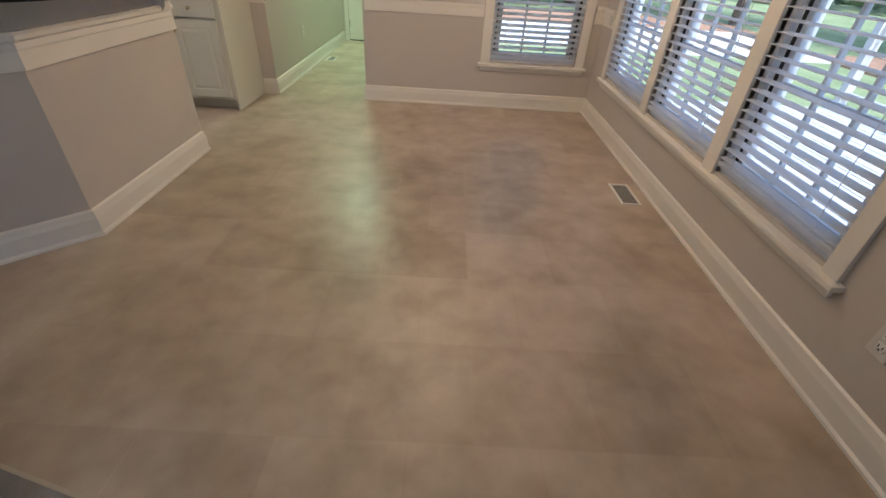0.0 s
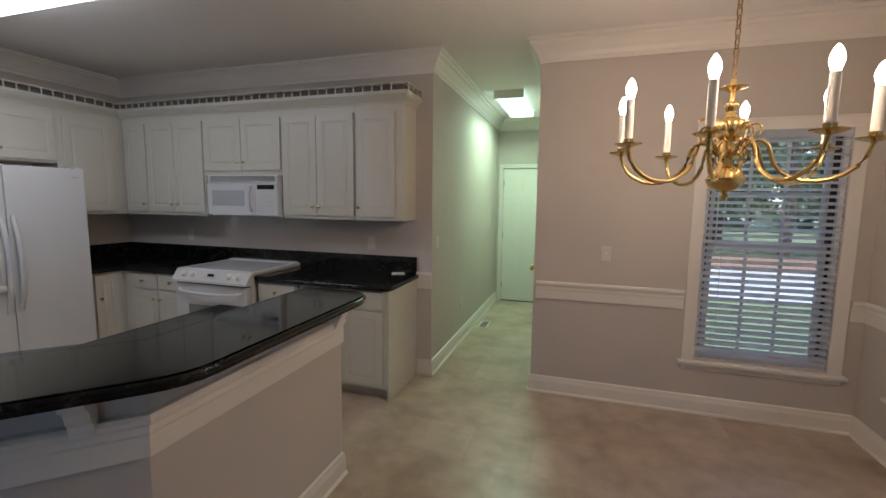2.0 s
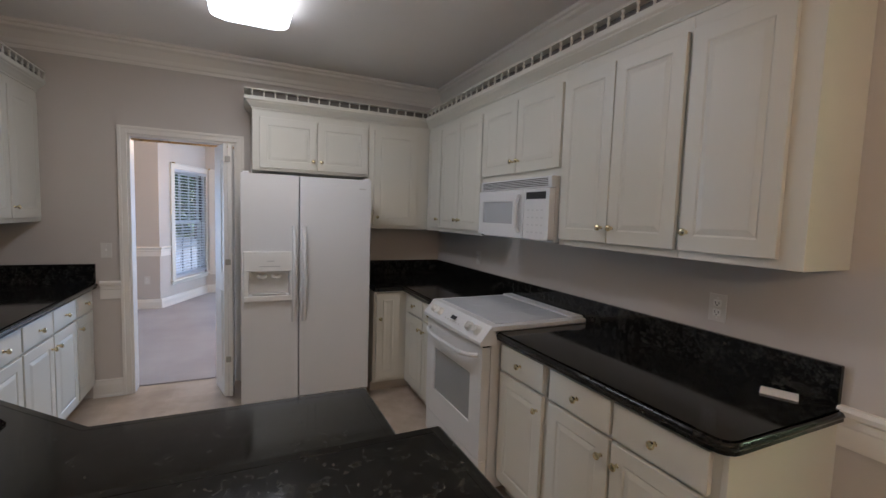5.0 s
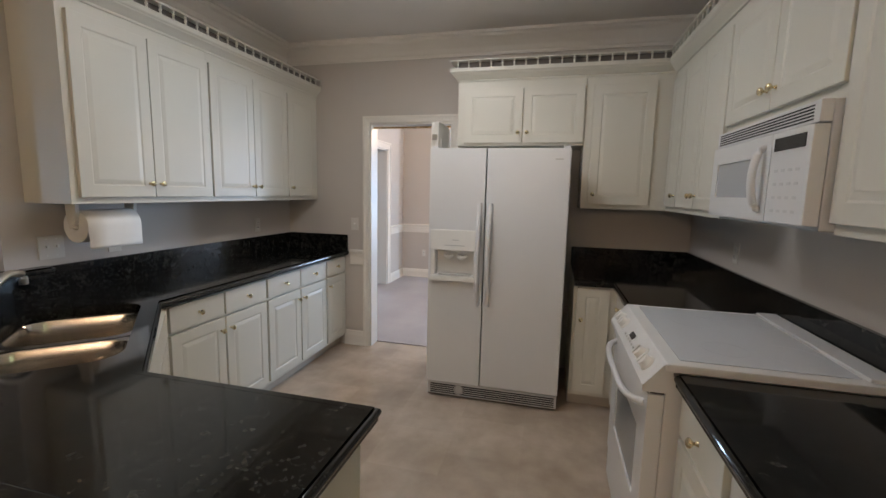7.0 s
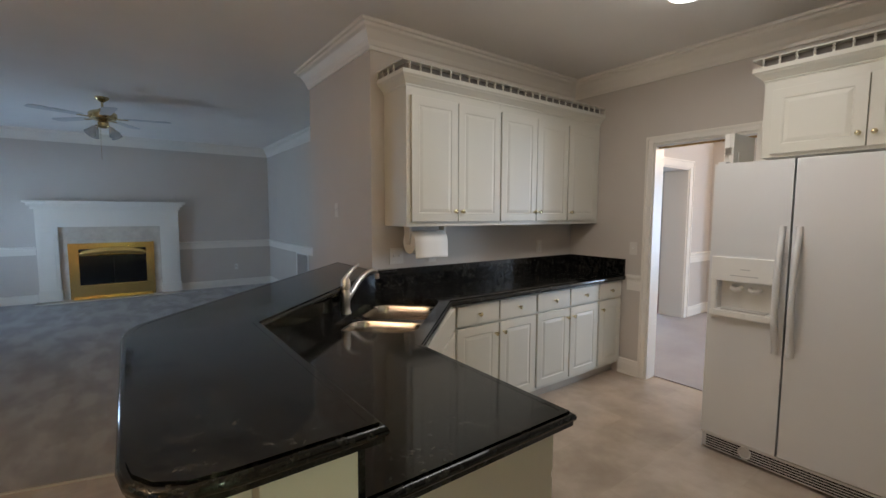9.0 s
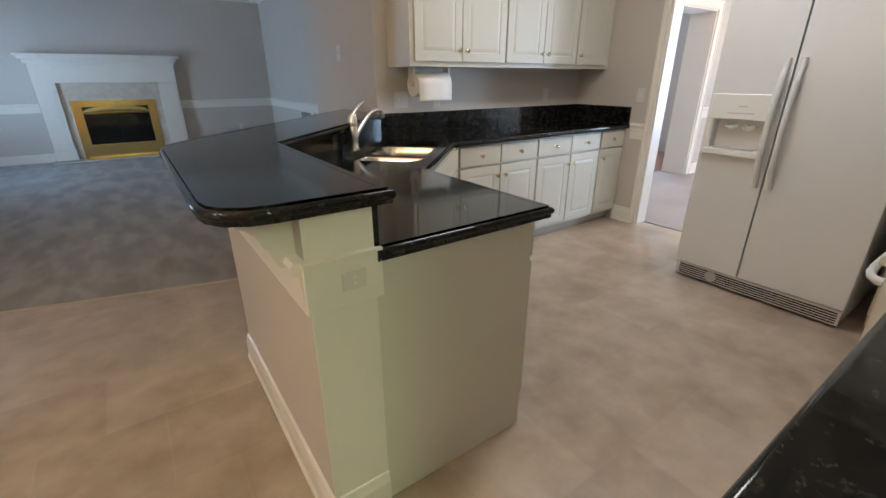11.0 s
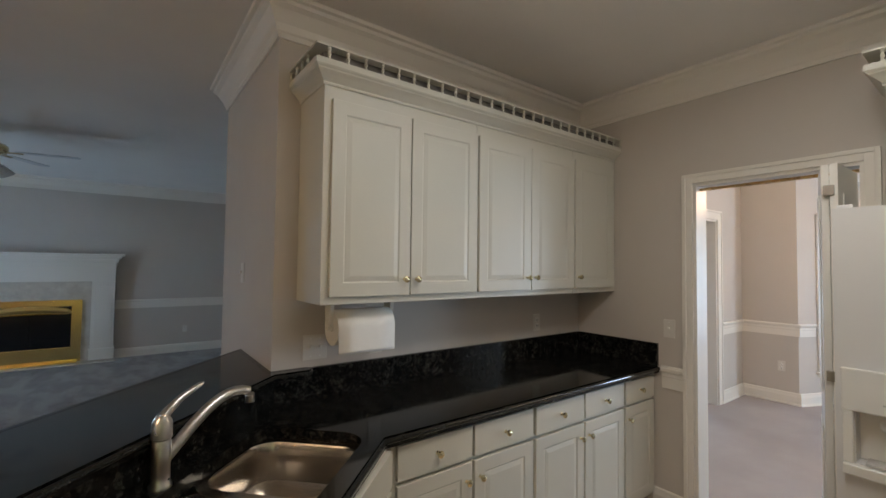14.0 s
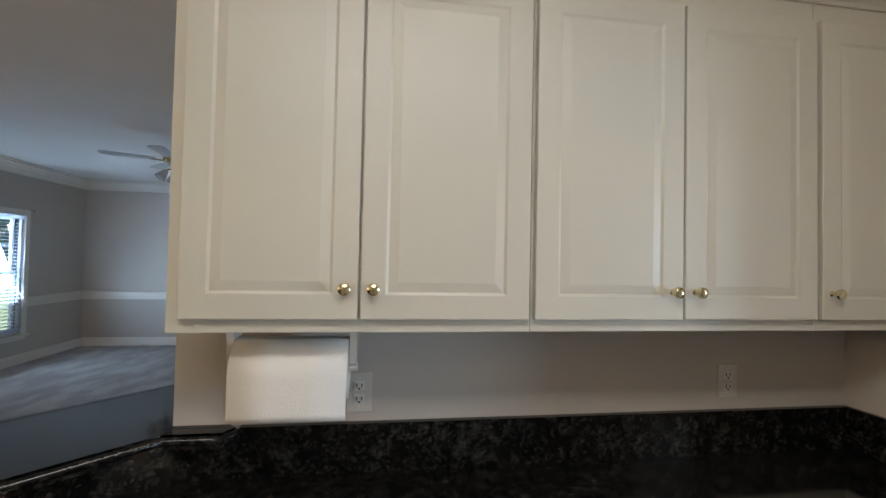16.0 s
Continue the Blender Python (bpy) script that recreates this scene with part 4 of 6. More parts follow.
NU = 4.146
upper_unit((-4.5, 4.25, UP0), UPL + ", narrow single door", [(-4.77, -4.46, NU, NK - 0.002, UP0, 2.318)], north_plane(NU), 0, [(-4.735, -4.468, 1)])
upper_unit((-4.05, 4.25, UP0), UPL + ", two doors", [(-4.459, -3.752, NU, NK - 0.002, UP0, 2.318)], north_plane(NU), 0, [(-4.450, -4.108, 1), (-4.102, -3.762, -1)])
upper_unit((-3.27, 4.25, 1.77), UPL + " above the microwave", [(-3.751, -2.896, NU, NK - 0.002, 1.757, 2.318)], north_plane(NU), 0, [(-3.742, -3.325, 1), (-3.319, -2.906, -1)], 1.800)
upper_unit((-2.5, 4.25, UP0), UPL + ", two doors beside the microwave", [(-2.895, -2.184, NU, NK - 0.002, UP0, 2.318)], north_plane(NU), 0, [(-2.886, -2.548, 1), (-2.542, -2.196, -1)])
upper_unit((-1.95, 4.25, UP0), "cream raised-panel wall cabinet, single door and plain end panel", [(-2.183, -1.760, NU, NK - 0.002, UP0, 2.318)], north_plane(NU), 0, [(-2.172, -1.830, -1)])
WU = -4.80
upper_unit((-4.85, 3.05, 1.86), UPL + " above the refrigerator", [(W + 0.002, WU, 2.638, 3.575, 1.835, 2.318)], west_plane(WU), 90, [(2.69, 3.131, 1), (3.137, 3.566, -1)], 1.855)
upper_unit((-4.85, 3.8, UP0), UPL + ", single door in the corner", [(W + 0.002, WU, 3.576, NK - 0.003, UP0, 2.318)], west_plane(WU), 90, [(3.625, 4.035, -1)])
galN = thing("cabinet_gallery", (-3.3, 4.2, 2.285), "cream cornice with a spindle gallery on the wall cabinets", "cornice", "cabinet galleries")
upper_trim(galN, [(-1.760, NK - 0.002), (-1.760, NU), (WU, NU), (WU, 2.638), (W + 0.002, 2.638)])

# ---- counters ----


def edge_profile(t):
    """A moulded counter edge: a step on top, then a half round, then a small return."""
    return [(0.0, 0.0), (0.0, -0.006), (0.006, -0.006), (0.012, -0.010), (0.015, -0.018), (0.013, -0.026), (0.008, -0.030), (0.008, -t), (-0.02, -t), (-0.02, 0.0)]


def counter(name, place, label, poly, edge_path, z, t=0.042, hole=None):
    c = thing(name, place, label, "countertop")
    bm = bmesh.new()
    if hole:
        slab_with_hole(bm, poly, hole, z - t, z)
    else:
        prism(bm, poly, z - t, z)
    part("slab", bm, GRANITE, c)
    part("moulded_edge", moulding(bmesh.new(), [(x, y, z + 0.0005) for x, y in edge_path], edge_profile(t)), GRANITE, c, "", True)
    return c


NC = NF - 0.030


def rounded(poly, k, r=0.03, n=4):
    """Rounds corner k of a ring of (x, y)."""
    p, a, c = Vector(poly[k]), Vector(poly[k - 1]), Vector(poly[(k + 1) % len(poly)])
    u, v = (a - p).normalized(), (c - p).normalized()
    s, e = p + u * r, p + v * r
    arc = [tuple((1 - t) ** 2 * s + 2 * t * (1 - t) * p + t * t * e) for t in (i / n for i in range(n + 1))]
    return list(poly[:k]) + arc + list(poly[k + 1:])


poly = [(-2.93, NK - 0.002), (-2.93, NC), (-1.735, NC), (-1.735, NK - 0.002)]
poly = rounded(poly, 2, 0.05)
counter("countertop", (-2.3, 4.1, 0.87), "polished black granite countertop between range and hallway", poly, [(x, y) for x, y in poly[1:]][::-1], CTR)
poly = [(-3.73, NK - 0.002), (W + 0.002, NK - 0.002), (W + 0.002, 3.552), (WF + 0.030, 3.552), (WF + 0.030, NC), (-3.73, NC)]
counter("countertop", (-4.4, 4.1, 0.87), "polished black granite corner countertop in the corner run", poly, [poly[5], poly[4], poly[3]], CTR)


def backsplash(name, place, label, bm):
    return part("slab", bm, GRANITE, thing(name, place, label, "backsplash"))


backsplash("backsplash", (-3.3, NK, CTR), "black granite backsplash behind the range", boxes((-1.745, W + 0.022, NK - 0.022, NK - 0.001, CTR + 0.001, 1.058), bevel=0.002))
backsplash("backsplash", (W, 4.0, CTR), "black granite backsplash at the corner", boxes((W + 0.001, W + 0.021, 3.552, NK - 0.001, CTR + 0.001, 1.058), bevel=0.002))
backsplash("backsplash", (-3.9, S, CTR), "black granite backsplash under the wall cabinets", boxes((-3.062, W + 0.022, S + 0.001, S + 0.022, CTR + 0.001, 1.062), (BLK_X - 0.004, -3.0615, S + 0.001, S + 0.022, CTR + 0.001, 1.022)))
backsplash("backsplash", (W, 1.2, CTR), "black granite side splash at the doorway wall", boxes((W + 0.001, W + 0.021, S + 0.001, 1.535, CTR + 0.001, 1.062), bevel=0.002))
# splash on the inner side of the pony wall
ki = Vector(KNEE_IN)
bm = moulding(bmesh.new(), [(PX1, PY1 - 0.002, CTR + 0.001), (*KNEE_IN, CTR + 0.001), (BLK_X + 0.008, KNEE_IN[1] - (PX1 - BLK_X - 0.008), CTR + 0.001)], [(0, 0), (-0.022, 0), (-0.022, 1.022 - CTR), (0, 1.022 - CTR)])
backsplash("backsplash", (-2.1, 1.6, CTR), "black granite riser between sink counter and raised bar", bm)

# sink counter: south run, diagonal with the sink, peninsula
SCX = Vector((-2.651, 1.602))          # sink's middle
su = Vector((-D, -D))                  # along the diagonal
sn = Vector((-D, D))                   # towards the room


def sink_ring(hw, hd, r, grow=0.0, n=5):
    ring = []
    for cx, cy, a0 in ((hw - r, hd - r, 0), (-hw + r, hd - r, 90), (-hw + r, -hd + r, 180), (hw - r, -hd + r, 270)):
        for i in range(n + 1):
            a = math.radians(a0 + 90 * i / n)
            ring.append((cx + (r + grow) * math.cos(a), cy + (r + grow) * math.sin(a)))
    return ring


def sink_xy(ring):
    return [tuple(SCX + su * a + sn * b2) for a, b2 in ring]


LC = SF + 0.035
inner_knee = (KNEE_IN[0] - 0.022, KNEE_IN[1] + 0.009)
poly = [(W + 0.002, LC), (W + 0.002, S + 0.002), (BLK_X - 0.0, S + 0.002), inner_knee, (PX1 - 0.022, 2.957), (pen_w - 0.035, 2.957), (pen_w - 0.035, 2.195), (-3.12, LC)]
sinkc = counter("countertop", (-2.8, 1.5, 0.87), "polished black granite counter holding the sink", poly, [(PX1 - 0.004, 2.957), (pen_w - 0.035, 2.957), (pen_w - 0.035, 2.195), (-3.12, LC), (W + 0.002, LC)][::-1], CTR, 0.042, sink_xy(sink_ring(0.405, 0.215, 0.10)))

# the raised bar top
bo = -1.448
ok = (bo, 1.835)
poly = [(bo, 2.965), ok, (BLK_X + 0.002, 0.30), (BLK_X + 0.002, 0.923), (-3.03, 0.923), (-3.052, 0.945), (-3.03, 0.985), (-2.873, 0.985), (-1.848, 2.01), (-1.848, 2.965)]
poly = rounded(poly, 1, 0.10)
corner = [(bo, 2.84), (bo - 0.008, 2.888), (bo - 0.033, 2.93), (bo - 0.078, 2.957), (bo - 0.13, 2.965)]
poly = corner[::-1] + poly[1:]
bar = thing("bar_top", (-1.9, 1.9, 1.02), "raised polished black granite breakfast bar with a moulded edge", "countertop")
part("slab", prism(bmesh.new(), poly, BAR - 0.04, BAR), GRANITE, bar)
part("moulded_edge", moulding(bmesh.new(), [(x, y, BAR + 0.0005) for x, y in poly], edge_profile(0.04), True), GRANITE, bar, "", True)


def corbel(place, yaw, label):
    c = thing("corbel", place, label, "corbel", "brackets under the bar")
    pts = [(0, 0), (0.125, 0), (0.125, -0.022), (0.105, -0.030), (0.085, -0.050), (0.072, -0.080), (0.060, -0.09), (0.055, -0.112), (0.04, -0.135), (0.025, -0.142), (0, -0.142)]
    bm = bmesh.new()
    a = [bm.verts.new((-0.028, -o, u)) for o, u in pts]
    b2 = [bm.verts.new((0.028, -o, u)) for o, u in pts]
    bm.faces.new(a)
    bm.faces.new(b2[::-1])
    for i in range(len(pts)):
        j = (i + 1) % len(pts)
        bm.faces.new((a[i], a[j], b2[j], b2[i]))
    bmesh.ops.transform(bm, matrix=pose(place[0], place[1], place[2], 0, 0, yaw), verts=bm.verts)
    part("bracket", bm, TRIM, c)
    return c


corbel((PX0, 2.86, 1.024), 90, "white scrolled wooden bracket at the bar's end")
corbel((PX0 - 0.10 * D - 0.03, 1.845 - 0.10 * D - 0.03, 1.024), 45, "white scrolled wooden bracket near the bar's bend")
corbel((PX0 - 0.62, 1.845 - 0.62, 1.024), 45, "white scrolled wooden bracket on the diagonal")

# undermount double sink
sink = thing("kitchen_sink", (SCX.x, SCX.y, 0.70), "brushed stainless steel double bowl undermount sink", "sink")


def bowl(off, hw, hd, lower):
    bm = bmesh.new()
    rings = []
    for grow, z in ((0.040, 0.8695 - lower), (0.004, 0.8695 - lower), (0.0, 0.862), (-0.006, 0.80), (-0.014, 0.735), (-0.05, 0.715), (-0.10, 0.712)):
        ring = sink_ring(hw, hd, 0.085, grow if grow > -0.06 else -0.06)
        k = 1.0 if grow > -0.09 else 0.55
        rings.append([bm.verts.new((*(SCX + su * (off + a * k) + sn * (b2 * k)), z)) for a, b2 in ring])
    for r0, r1 in zip(rings, rings[1:]):
        for i in range(len(r0)):
            j = (i + 1) % len(r0)
            bm.faces.new((r0[i], r0[j], r1[j], r1[i]))
    bm.faces.new(rings[-1])
    b3 = part("bowl", bm, STEEL, sink, "", True)
    c0 = SCX + su * off
    part("drain", lathe(bmesh.new(), [(0, 0.7135), (0.045, 0.7135), (0.045, 0.717), (0.034, 0.716), (0.03, 0.714), (0, 0.714)], c0.x, c0.y, 16), STEEL, b3)


bowl(0.203, 0.176, 0.205, 0.0)
bowl(-0.219, 0.192, 0.205, 0.0015)
part("divider", prism(bmesh.new(), sink_xy([(0.020, 0.19), (-0.020, 0.19), (-0.020, -0.19), (0.020, -0.19)]), 0.80, 0.862), STEEL, sink)

# single-lever faucet
fx, fy = -2.428, 1.478
fau = thing("faucet", (fx, fy, CTR), "brushed nickel single-lever kitchen faucet with a gooseneck spout", "faucet")
part("base", lathe(bmesh.new(), [(0, CTR + 0.0006), (0.030, CTR + 0.0006), (0.030, CTR + 0.008), (0.025, CTR + 0.014), (0.024, CTR + 0.05), (0.025, CTR + 0.13), (0.0235, CTR + 0.133), (0.0235, CTR + 0.137), (0.027, CTR + 0.140), (0.026, CTR + 0.185), (0.015, CTR + 0.205), (0, CTR + 0.21)], fx, fy, 18), NICKEL, fau, "", True)
tip = Vector((-2.683, 1.345, 1.085))
way = (Vector((tip.x - fx, tip.y - fy, 0))).normalized()
part("spout", tube(bmesh.new(), bezier(Vector((fx, fy, CTR + 0.070)), Vector((fx, fy, CTR + 0.14)) + way * 0.09, tip + Vector((0, 0, 0.075)) - way * 0.11, tip + Vector((0, 0, 0.030)), 14) + [tip + way * 0.010 + Vector((0, 0, 0.014)), tip + way * 0.012 + Vector((0, 0, -0.012))], lambda t: 0.0180 - 0.003 * t, 14), NICKEL, fau, "", True)
part("lever", tube(bmesh.new(), [(fx, fy, CTR + 0.192), Vector((fx, fy, CTR + 0.208)) + way * 0.012, Vector((fx, fy, CTR + 0.240)) + way * 0.055, Vector((fx, fy, CTR + 0.262)) + way * 0.110, Vector((fx, fy, CTR + 0.265)) + way * 0.122], lambda t: 0.017 - 0.012 * t, 10), NICKEL, fau, "", True)

# ---- refrigerator ----
fy0, fy1, fxf, fz = 2.556, 3.482, -4.335, 1.772
fr = thing("refrigerator", ((W + fxf) / 2, 3.03, 0), "white side-by-side refrigerator with an ice and water dispenser", "refrigerator")
part("body", boxes((W + 0.05, fxf - 0.085, fy0 + 0.005, fy1 - 0.005, 0.03, fz - 0.018), bevel=0.004), APPL, fr)
part("gasket", boxes((fxf - 0.084, fxf - 0.076, fy0 + 0.02, fy1 - 0.02, 0.13, fz - 0.03)), DARK, fr)
split = 2.945


def fridge_door(nm, a, b2, hole=None):
    bm = bmesh.new()
    if hole:
        h0, h1, k0, k1 = hole
        for r in ((a, b2, 0.118, k0), (a, b2, k1, fz), (a, h0, k0, k1), (h1, b2, k0, k1)):
            box(bm, fxf - 0.075, fxf, r[0], r[1], r[2], r[3])
        bmesh.ops.remove_doubles(bm, verts=bm.verts, dist=1e-5)
        box(bm, fxf - 0.075, fxf - 0.062, h0, h1, k0, k1)
    else:
        box(bm, fxf - 0.075, fxf, a, b2, 0.118, fz, 0.008)
    return part(nm, bm, APPL, fr)


DISP = (2.606, 2.878, 0.905, 1.076)
dl = fridge_door("freezer_door", fy0, split - 0.004, DISP)
dr = fridge_door("fresh_food_door", split + 0.004, fy1)
bm = boxes((fxf + 0.0005, fxf + 0.014, 2.572, 2.905, 1.079, 1.222), (fxf + 0.0005, fxf + 0.012, 2.575, 2.603, 0.903, 1.079), (fxf + 0.0005, fxf + 0.012, 2.881, 2.903, 0.903, 1.079), (fxf - 0.03, fxf + 0.026, 2.575, 2.903, 0.866, 0.902), bevel=0.005)
disp = part("dispenser_frame", bm, PLASTIC, dl)
part("recess_back", boxes((fxf - 0.061, fxf - 0.058, DISP[0] + 0.003, DISP[1] - 0.003, DISP[2] + 0.003, DISP[3] - 0.003)), PLASTIC, disp)
for yy in (2.695, 2.79):
    part("paddle", tube(bmesh.new(), [(fxf - 0.040, yy - 0.024, 1.040), (fxf - 0.020, yy - 0.018, 1.032), (fxf - 0.012, yy, 1.028), (fxf - 0.020, yy + 0.018, 1.032), (fxf - 0.040, yy + 0.024, 1.040)], 0.013, 8), PLASTIC, disp, "", True)
part("drip_tray", boxes((fxf - 0.057, fxf + 0.01, 2.63, 2.855, 0.906, 0.914)), PLASTIC_GREY, disp)
part("control_strip", boxes((fxf + 0.0142, fxf + 0.0150, 2.675, 2.815, 1.112, 1.118), (fxf + 0.0142, fxf + 0.0150, 2.725, 2.775, 1.150, 1.156)), PLASTIC_GREY, disp)
for yy, pnt in ((split - 0.036, dl), (split + 0.036, dr)):
    pts = [(fxf + 0.004, yy, 0.70), (fxf + 0.004, yy, 0.745), (fxf + 0.046, yy, 0.80), (fxf + 0.052, yy, 1.05), (fxf + 0.046, yy, 1.31), (fxf + 0.004, yy, 1.365), (fxf + 0.004, yy, 1.41)]
    curve = [Vector(pts[0])] + bezier(pts[1], (fxf + 0.020, yy, 0.79), pts[2], pts[3], 7) + bezier(pts[3], pts[4], (fxf + 0.020, yy, 1.32), pts[5], 7)[1:] + [Vector(pts[6])]
    bm = tube(bmesh.new(), curve, 0.016, 10)
    part("handle", bm, APPL, pnt, "", True)
part("maker_badge", boxes((fxf + 0.0005, fxf + 0.003, 3.385, 3.435, 1.696, 1.706)), PLASTIC_GREY, dr)
gr = part("toe_grille", boxes((fxf - 0.05, fxf - 0.012, fy0 + 0.005, fy1 - 0.005, 0.018, 0.110), bevel=0.004), APPL, fr)
for i in range(5):
    part("grille_slot", boxes((fxf - 0.013, fxf - 0.0105, fy0 + 0.03, fy1 - 0.02, 0.028 + i * 0.015, 0.0365 + i * 0.015)), DARK, gr)
gb = lathe(bmesh.new(), [(0, 0), (0.036, 0), (0.036, 0.006), (0.030, 0.008), (0.026, 0.003), (0, 0.004)], 0, 0, 20)
bmesh.ops.transform(gb, matrix=pose(fxf - 0.0105, 2.795, 0.066, 0, 90, 0), verts=gb.verts)
part("filter_cap", gb, PLASTIC_GREY, gr)
for yy in (fy0 + 0.03, fy1 - 0.03):
    part("hinge_cover", boxes((fxf - 0.09, fxf - 0.02, yy - 0.022, yy + 0.022, fz + 0.0005, fz + 0.014), bevel=0.004), APPL, fr)
    part("caster", boxes((fxf - 0.08, fxf - 0.05, yy - 0.02, yy + 0.02, 0.0, 0.03)), DARK, fr)

# ---- range ----
rx0, rx1, ryf = -3.700, -2.950, 3.745
rg = thing("electric_range", (-3.325, 4.1, 0), "white slide-in electric range with a glass cooktop", "range")
part("body", boxes((rx0, rx1, ryf + 0.03, NK - 0.03, 0.03, 0.90), bevel=0.003), APPL, rg)
top = part("cooktop", boxes((rx0 - 0.022, rx1 + 0.022, ryf + 0.02, NK - 0.024, 0.9175, 0.945), bevel=0.006), APPL, rg)
part("glass_surface", boxes((rx0 + 0.02, rx1 - 0.02, ryf + 0.07, NK - 0.115, 0.9455, 0.9485), bevel=0.001), COOKTOP, top, "pale grey ceramic glass")
for ex, ey, er in ((-3.48, 4.0, 0.095), (-3.13, 4.0, 0.075), (-3.48, 4.2, 0.075), (-3.13, 4.2, 0.10)):
    part("burner_ring", lathe(bmesh.new(), [(er, 0.9488), (er, 0.9492), (er - 0.004, 0.9492), (er - 0.004, 0.9488)], ex, ey, 32), COOKTOP, top)
part("rear_vent_rail", boxes((rx0, rx1, NK - 0.108, NK - 0.028, 0.9455, 0.958), bevel=0.004), APPL, top)
bm = bmesh.new()
prof = [(ryf + 0.045, 0.945), (ryf + 0.02, 0.942), (ryf - 0.045, 0.862), (ryf - 0.045, 0.842), (ryf + 0.045, 0.842)]
a = [bm.verts.new((rx0 - 0.015, y, z)) for y, z in prof]
b2 = [bm.verts.new((rx1 + 0.015, y, z)) for y, z in prof]
bm.faces.new(a)
bm.faces.new(b2[::-1])
for i in range(5):
    bm.faces.new((a[i], a[(i + 1) % 5], b2[(i + 1) % 5], b2[i]))
cp = part("control_panel", bm, APPL, rg)
tiltm = math.degrees(math.atan2(0.065, 0.080))
for kx in (-3.60, -3.51, -3.12, -3.03):
    bm = lathe(bmesh.new(), [(0, 0), (0.030, 0), (0.030, 0.004), (0.024, 0.007), (0.021, 0.026), (0.017, 0.029), (0, 0.029)], 0, 0, 18)
    box(bm, -0.005, 0.005, -0.020, 0.020, 0.028, 0.034, 0.001)
    bmesh.ops.transform(bm, matrix=pose(kx, ryf - 0.013, 0.902, 90 - tiltm, 0, 0), verts=bm.verts)
    part("knob", bm, PLASTIC, cp, "white turn knob", True)
bm = box(bmesh.new(), -0.030, 0.030, -0.012, 0.012, 0.0, 0.0025)
bmesh.ops.transform(bm, matrix=pose(-3.32, ryf - 0.0135, 0.908, 90 - tiltm, 0, 0), verts=bm.verts)
part("clock_display", bm, BLACKPL, cp)
for i in range(6):
    bm = box(bmesh.new(), -0.007, 0.007, -0.004, 0.004, 0.0, 0.002)
    bmesh.ops.transform(bm, matrix=pose(-3.41 + i * 0.036, ryf - 0.026, 0.888, 90 - tiltm, 0, 0), verts=bm.verts)
    part("button", bm, PLASTIC_GREY, cp)
part("vent_gap", boxes((rx0 + 0.01, rx1 - 0.01, ryf - 0.012, ryf + 0.03, 0.826, 0.841)), DARK, rg)
od = part("oven_door", wall_with_holes(bmesh.new(), "y", ryf - 0.022, 0.05, rx0 + 0.004, rx1 - 0.004, 0.20, 0.825, [(rx0 + 0.13, rx1 - 0.13, 0.37, 0.65)]), APPL, rg)
part("oven_window", boxes((rx0 + 0.128, rx1 - 0.128, ryf - 0.014, ryf - 0.004, 0.368, 0.652)), OVENGLASS, od, "dark tinted oven glass")
hp = bezier((rx0 + 0.05, ryf - 0.020, 0.775), (rx0 + 0.09, ryf - 0.085, 0.765), (rx0 + 0.2, ryf - 0.078, 0.76), (-3.325, ryf - 0.078, 0.76), 6)
part("handle", tube(bmesh.new(), hp + [Vector((2 * -3.325 - p.x, p.y, p.z)) for p in hp[:-1][::-1]], 0.0125, 10), APPL, od, "", True)
part("storage_drawer", boxes((rx0 + 0.004, rx1 - 0.004, ryf - 0.018, ryf + 0.028, 0.05, 0.192), bevel=0.004), APPL, rg)
part("leg", boxes((rx0 + 0.03, rx0 + 0.07, ryf + 0.06, ryf + 0.10, 0, 0.03)), DARK, rg)
part("leg", boxes((rx1 - 0.07, rx1 - 0.03, ryf + 0.06, ryf + 0.10, 0, 0.03)), DARK, rg)

# ---- over-the-range microwave ----
mx0, mx1, myf, mz0, mz1 = -3.660, -2.902, 4.082, 1.392, 1.755
mw = thing("microwave", (-3.2, 4.2, mz0), "white over-the-range microwave with a dark display", "microwave")
part("body", boxes((mx0, mx1, myf + 0.03, NK - 0.004, mz0, mz1), bevel=0.003), APPL, mw)
part("vent_grille", boxes((mx0, mx1, myf - 0.002, myf + 0.03, mz1 - 0.062, mz1), bevel=0.003), APPL, mw)
for i in range(5):
    part("grille_slot", boxes((mx0 + 0.03, mx1 - 0.03, myf - 0.0035, myf - 0.0015, mz1 - 0.053 + i * 0.0095, mz1 - 0.0485 + i * 0.0095)), DARK, mw)
split_x = -3.135
mwd = part("door", wall_with_holes(bmesh.new(), "y", myf - 0.012, 0.04, mx0, split_x, mz0 + 0.012, mz1 - 0.066, [(mx0 + 0.055, split_x - 0.115, mz0 + 0.09, mz1 - 0.135)]), APPL, mw)
part("door_window", boxes((mx0 + 0.053, split_x - 0.113, myf - 0.006, myf + 0.0, mz0 + 0.088, mz1 - 0.133)), MWGLASS, mwd, "grey mesh window")
part("handle", tube(bmesh.new(), bezier((split_x - 0.045, myf - 0.010, mz0 + 0.05), (split_x - 0.045, myf - 0.055, mz0 + 0.05), (split_x - 0.045, myf - 0.055, mz0 + 0.255), (split_x - 0.045, myf - 0.010, mz0 + 0.26), 10), 0.013, 10), APPL, mwd, "", True)
mp = part("control_panel", boxes((split_x + 0.003, mx1, myf - 0.012, myf + 0.028, mz0 + 0.012, mz1 - 0.066), bevel=0.003), APPL, mw)
part("display", boxes((split_x + 0.025, mx1 - 0.03, myf - 0.0145, myf - 0.0118, mz1 - 0.125, mz1 - 0.085)), BLACKPL, mp)
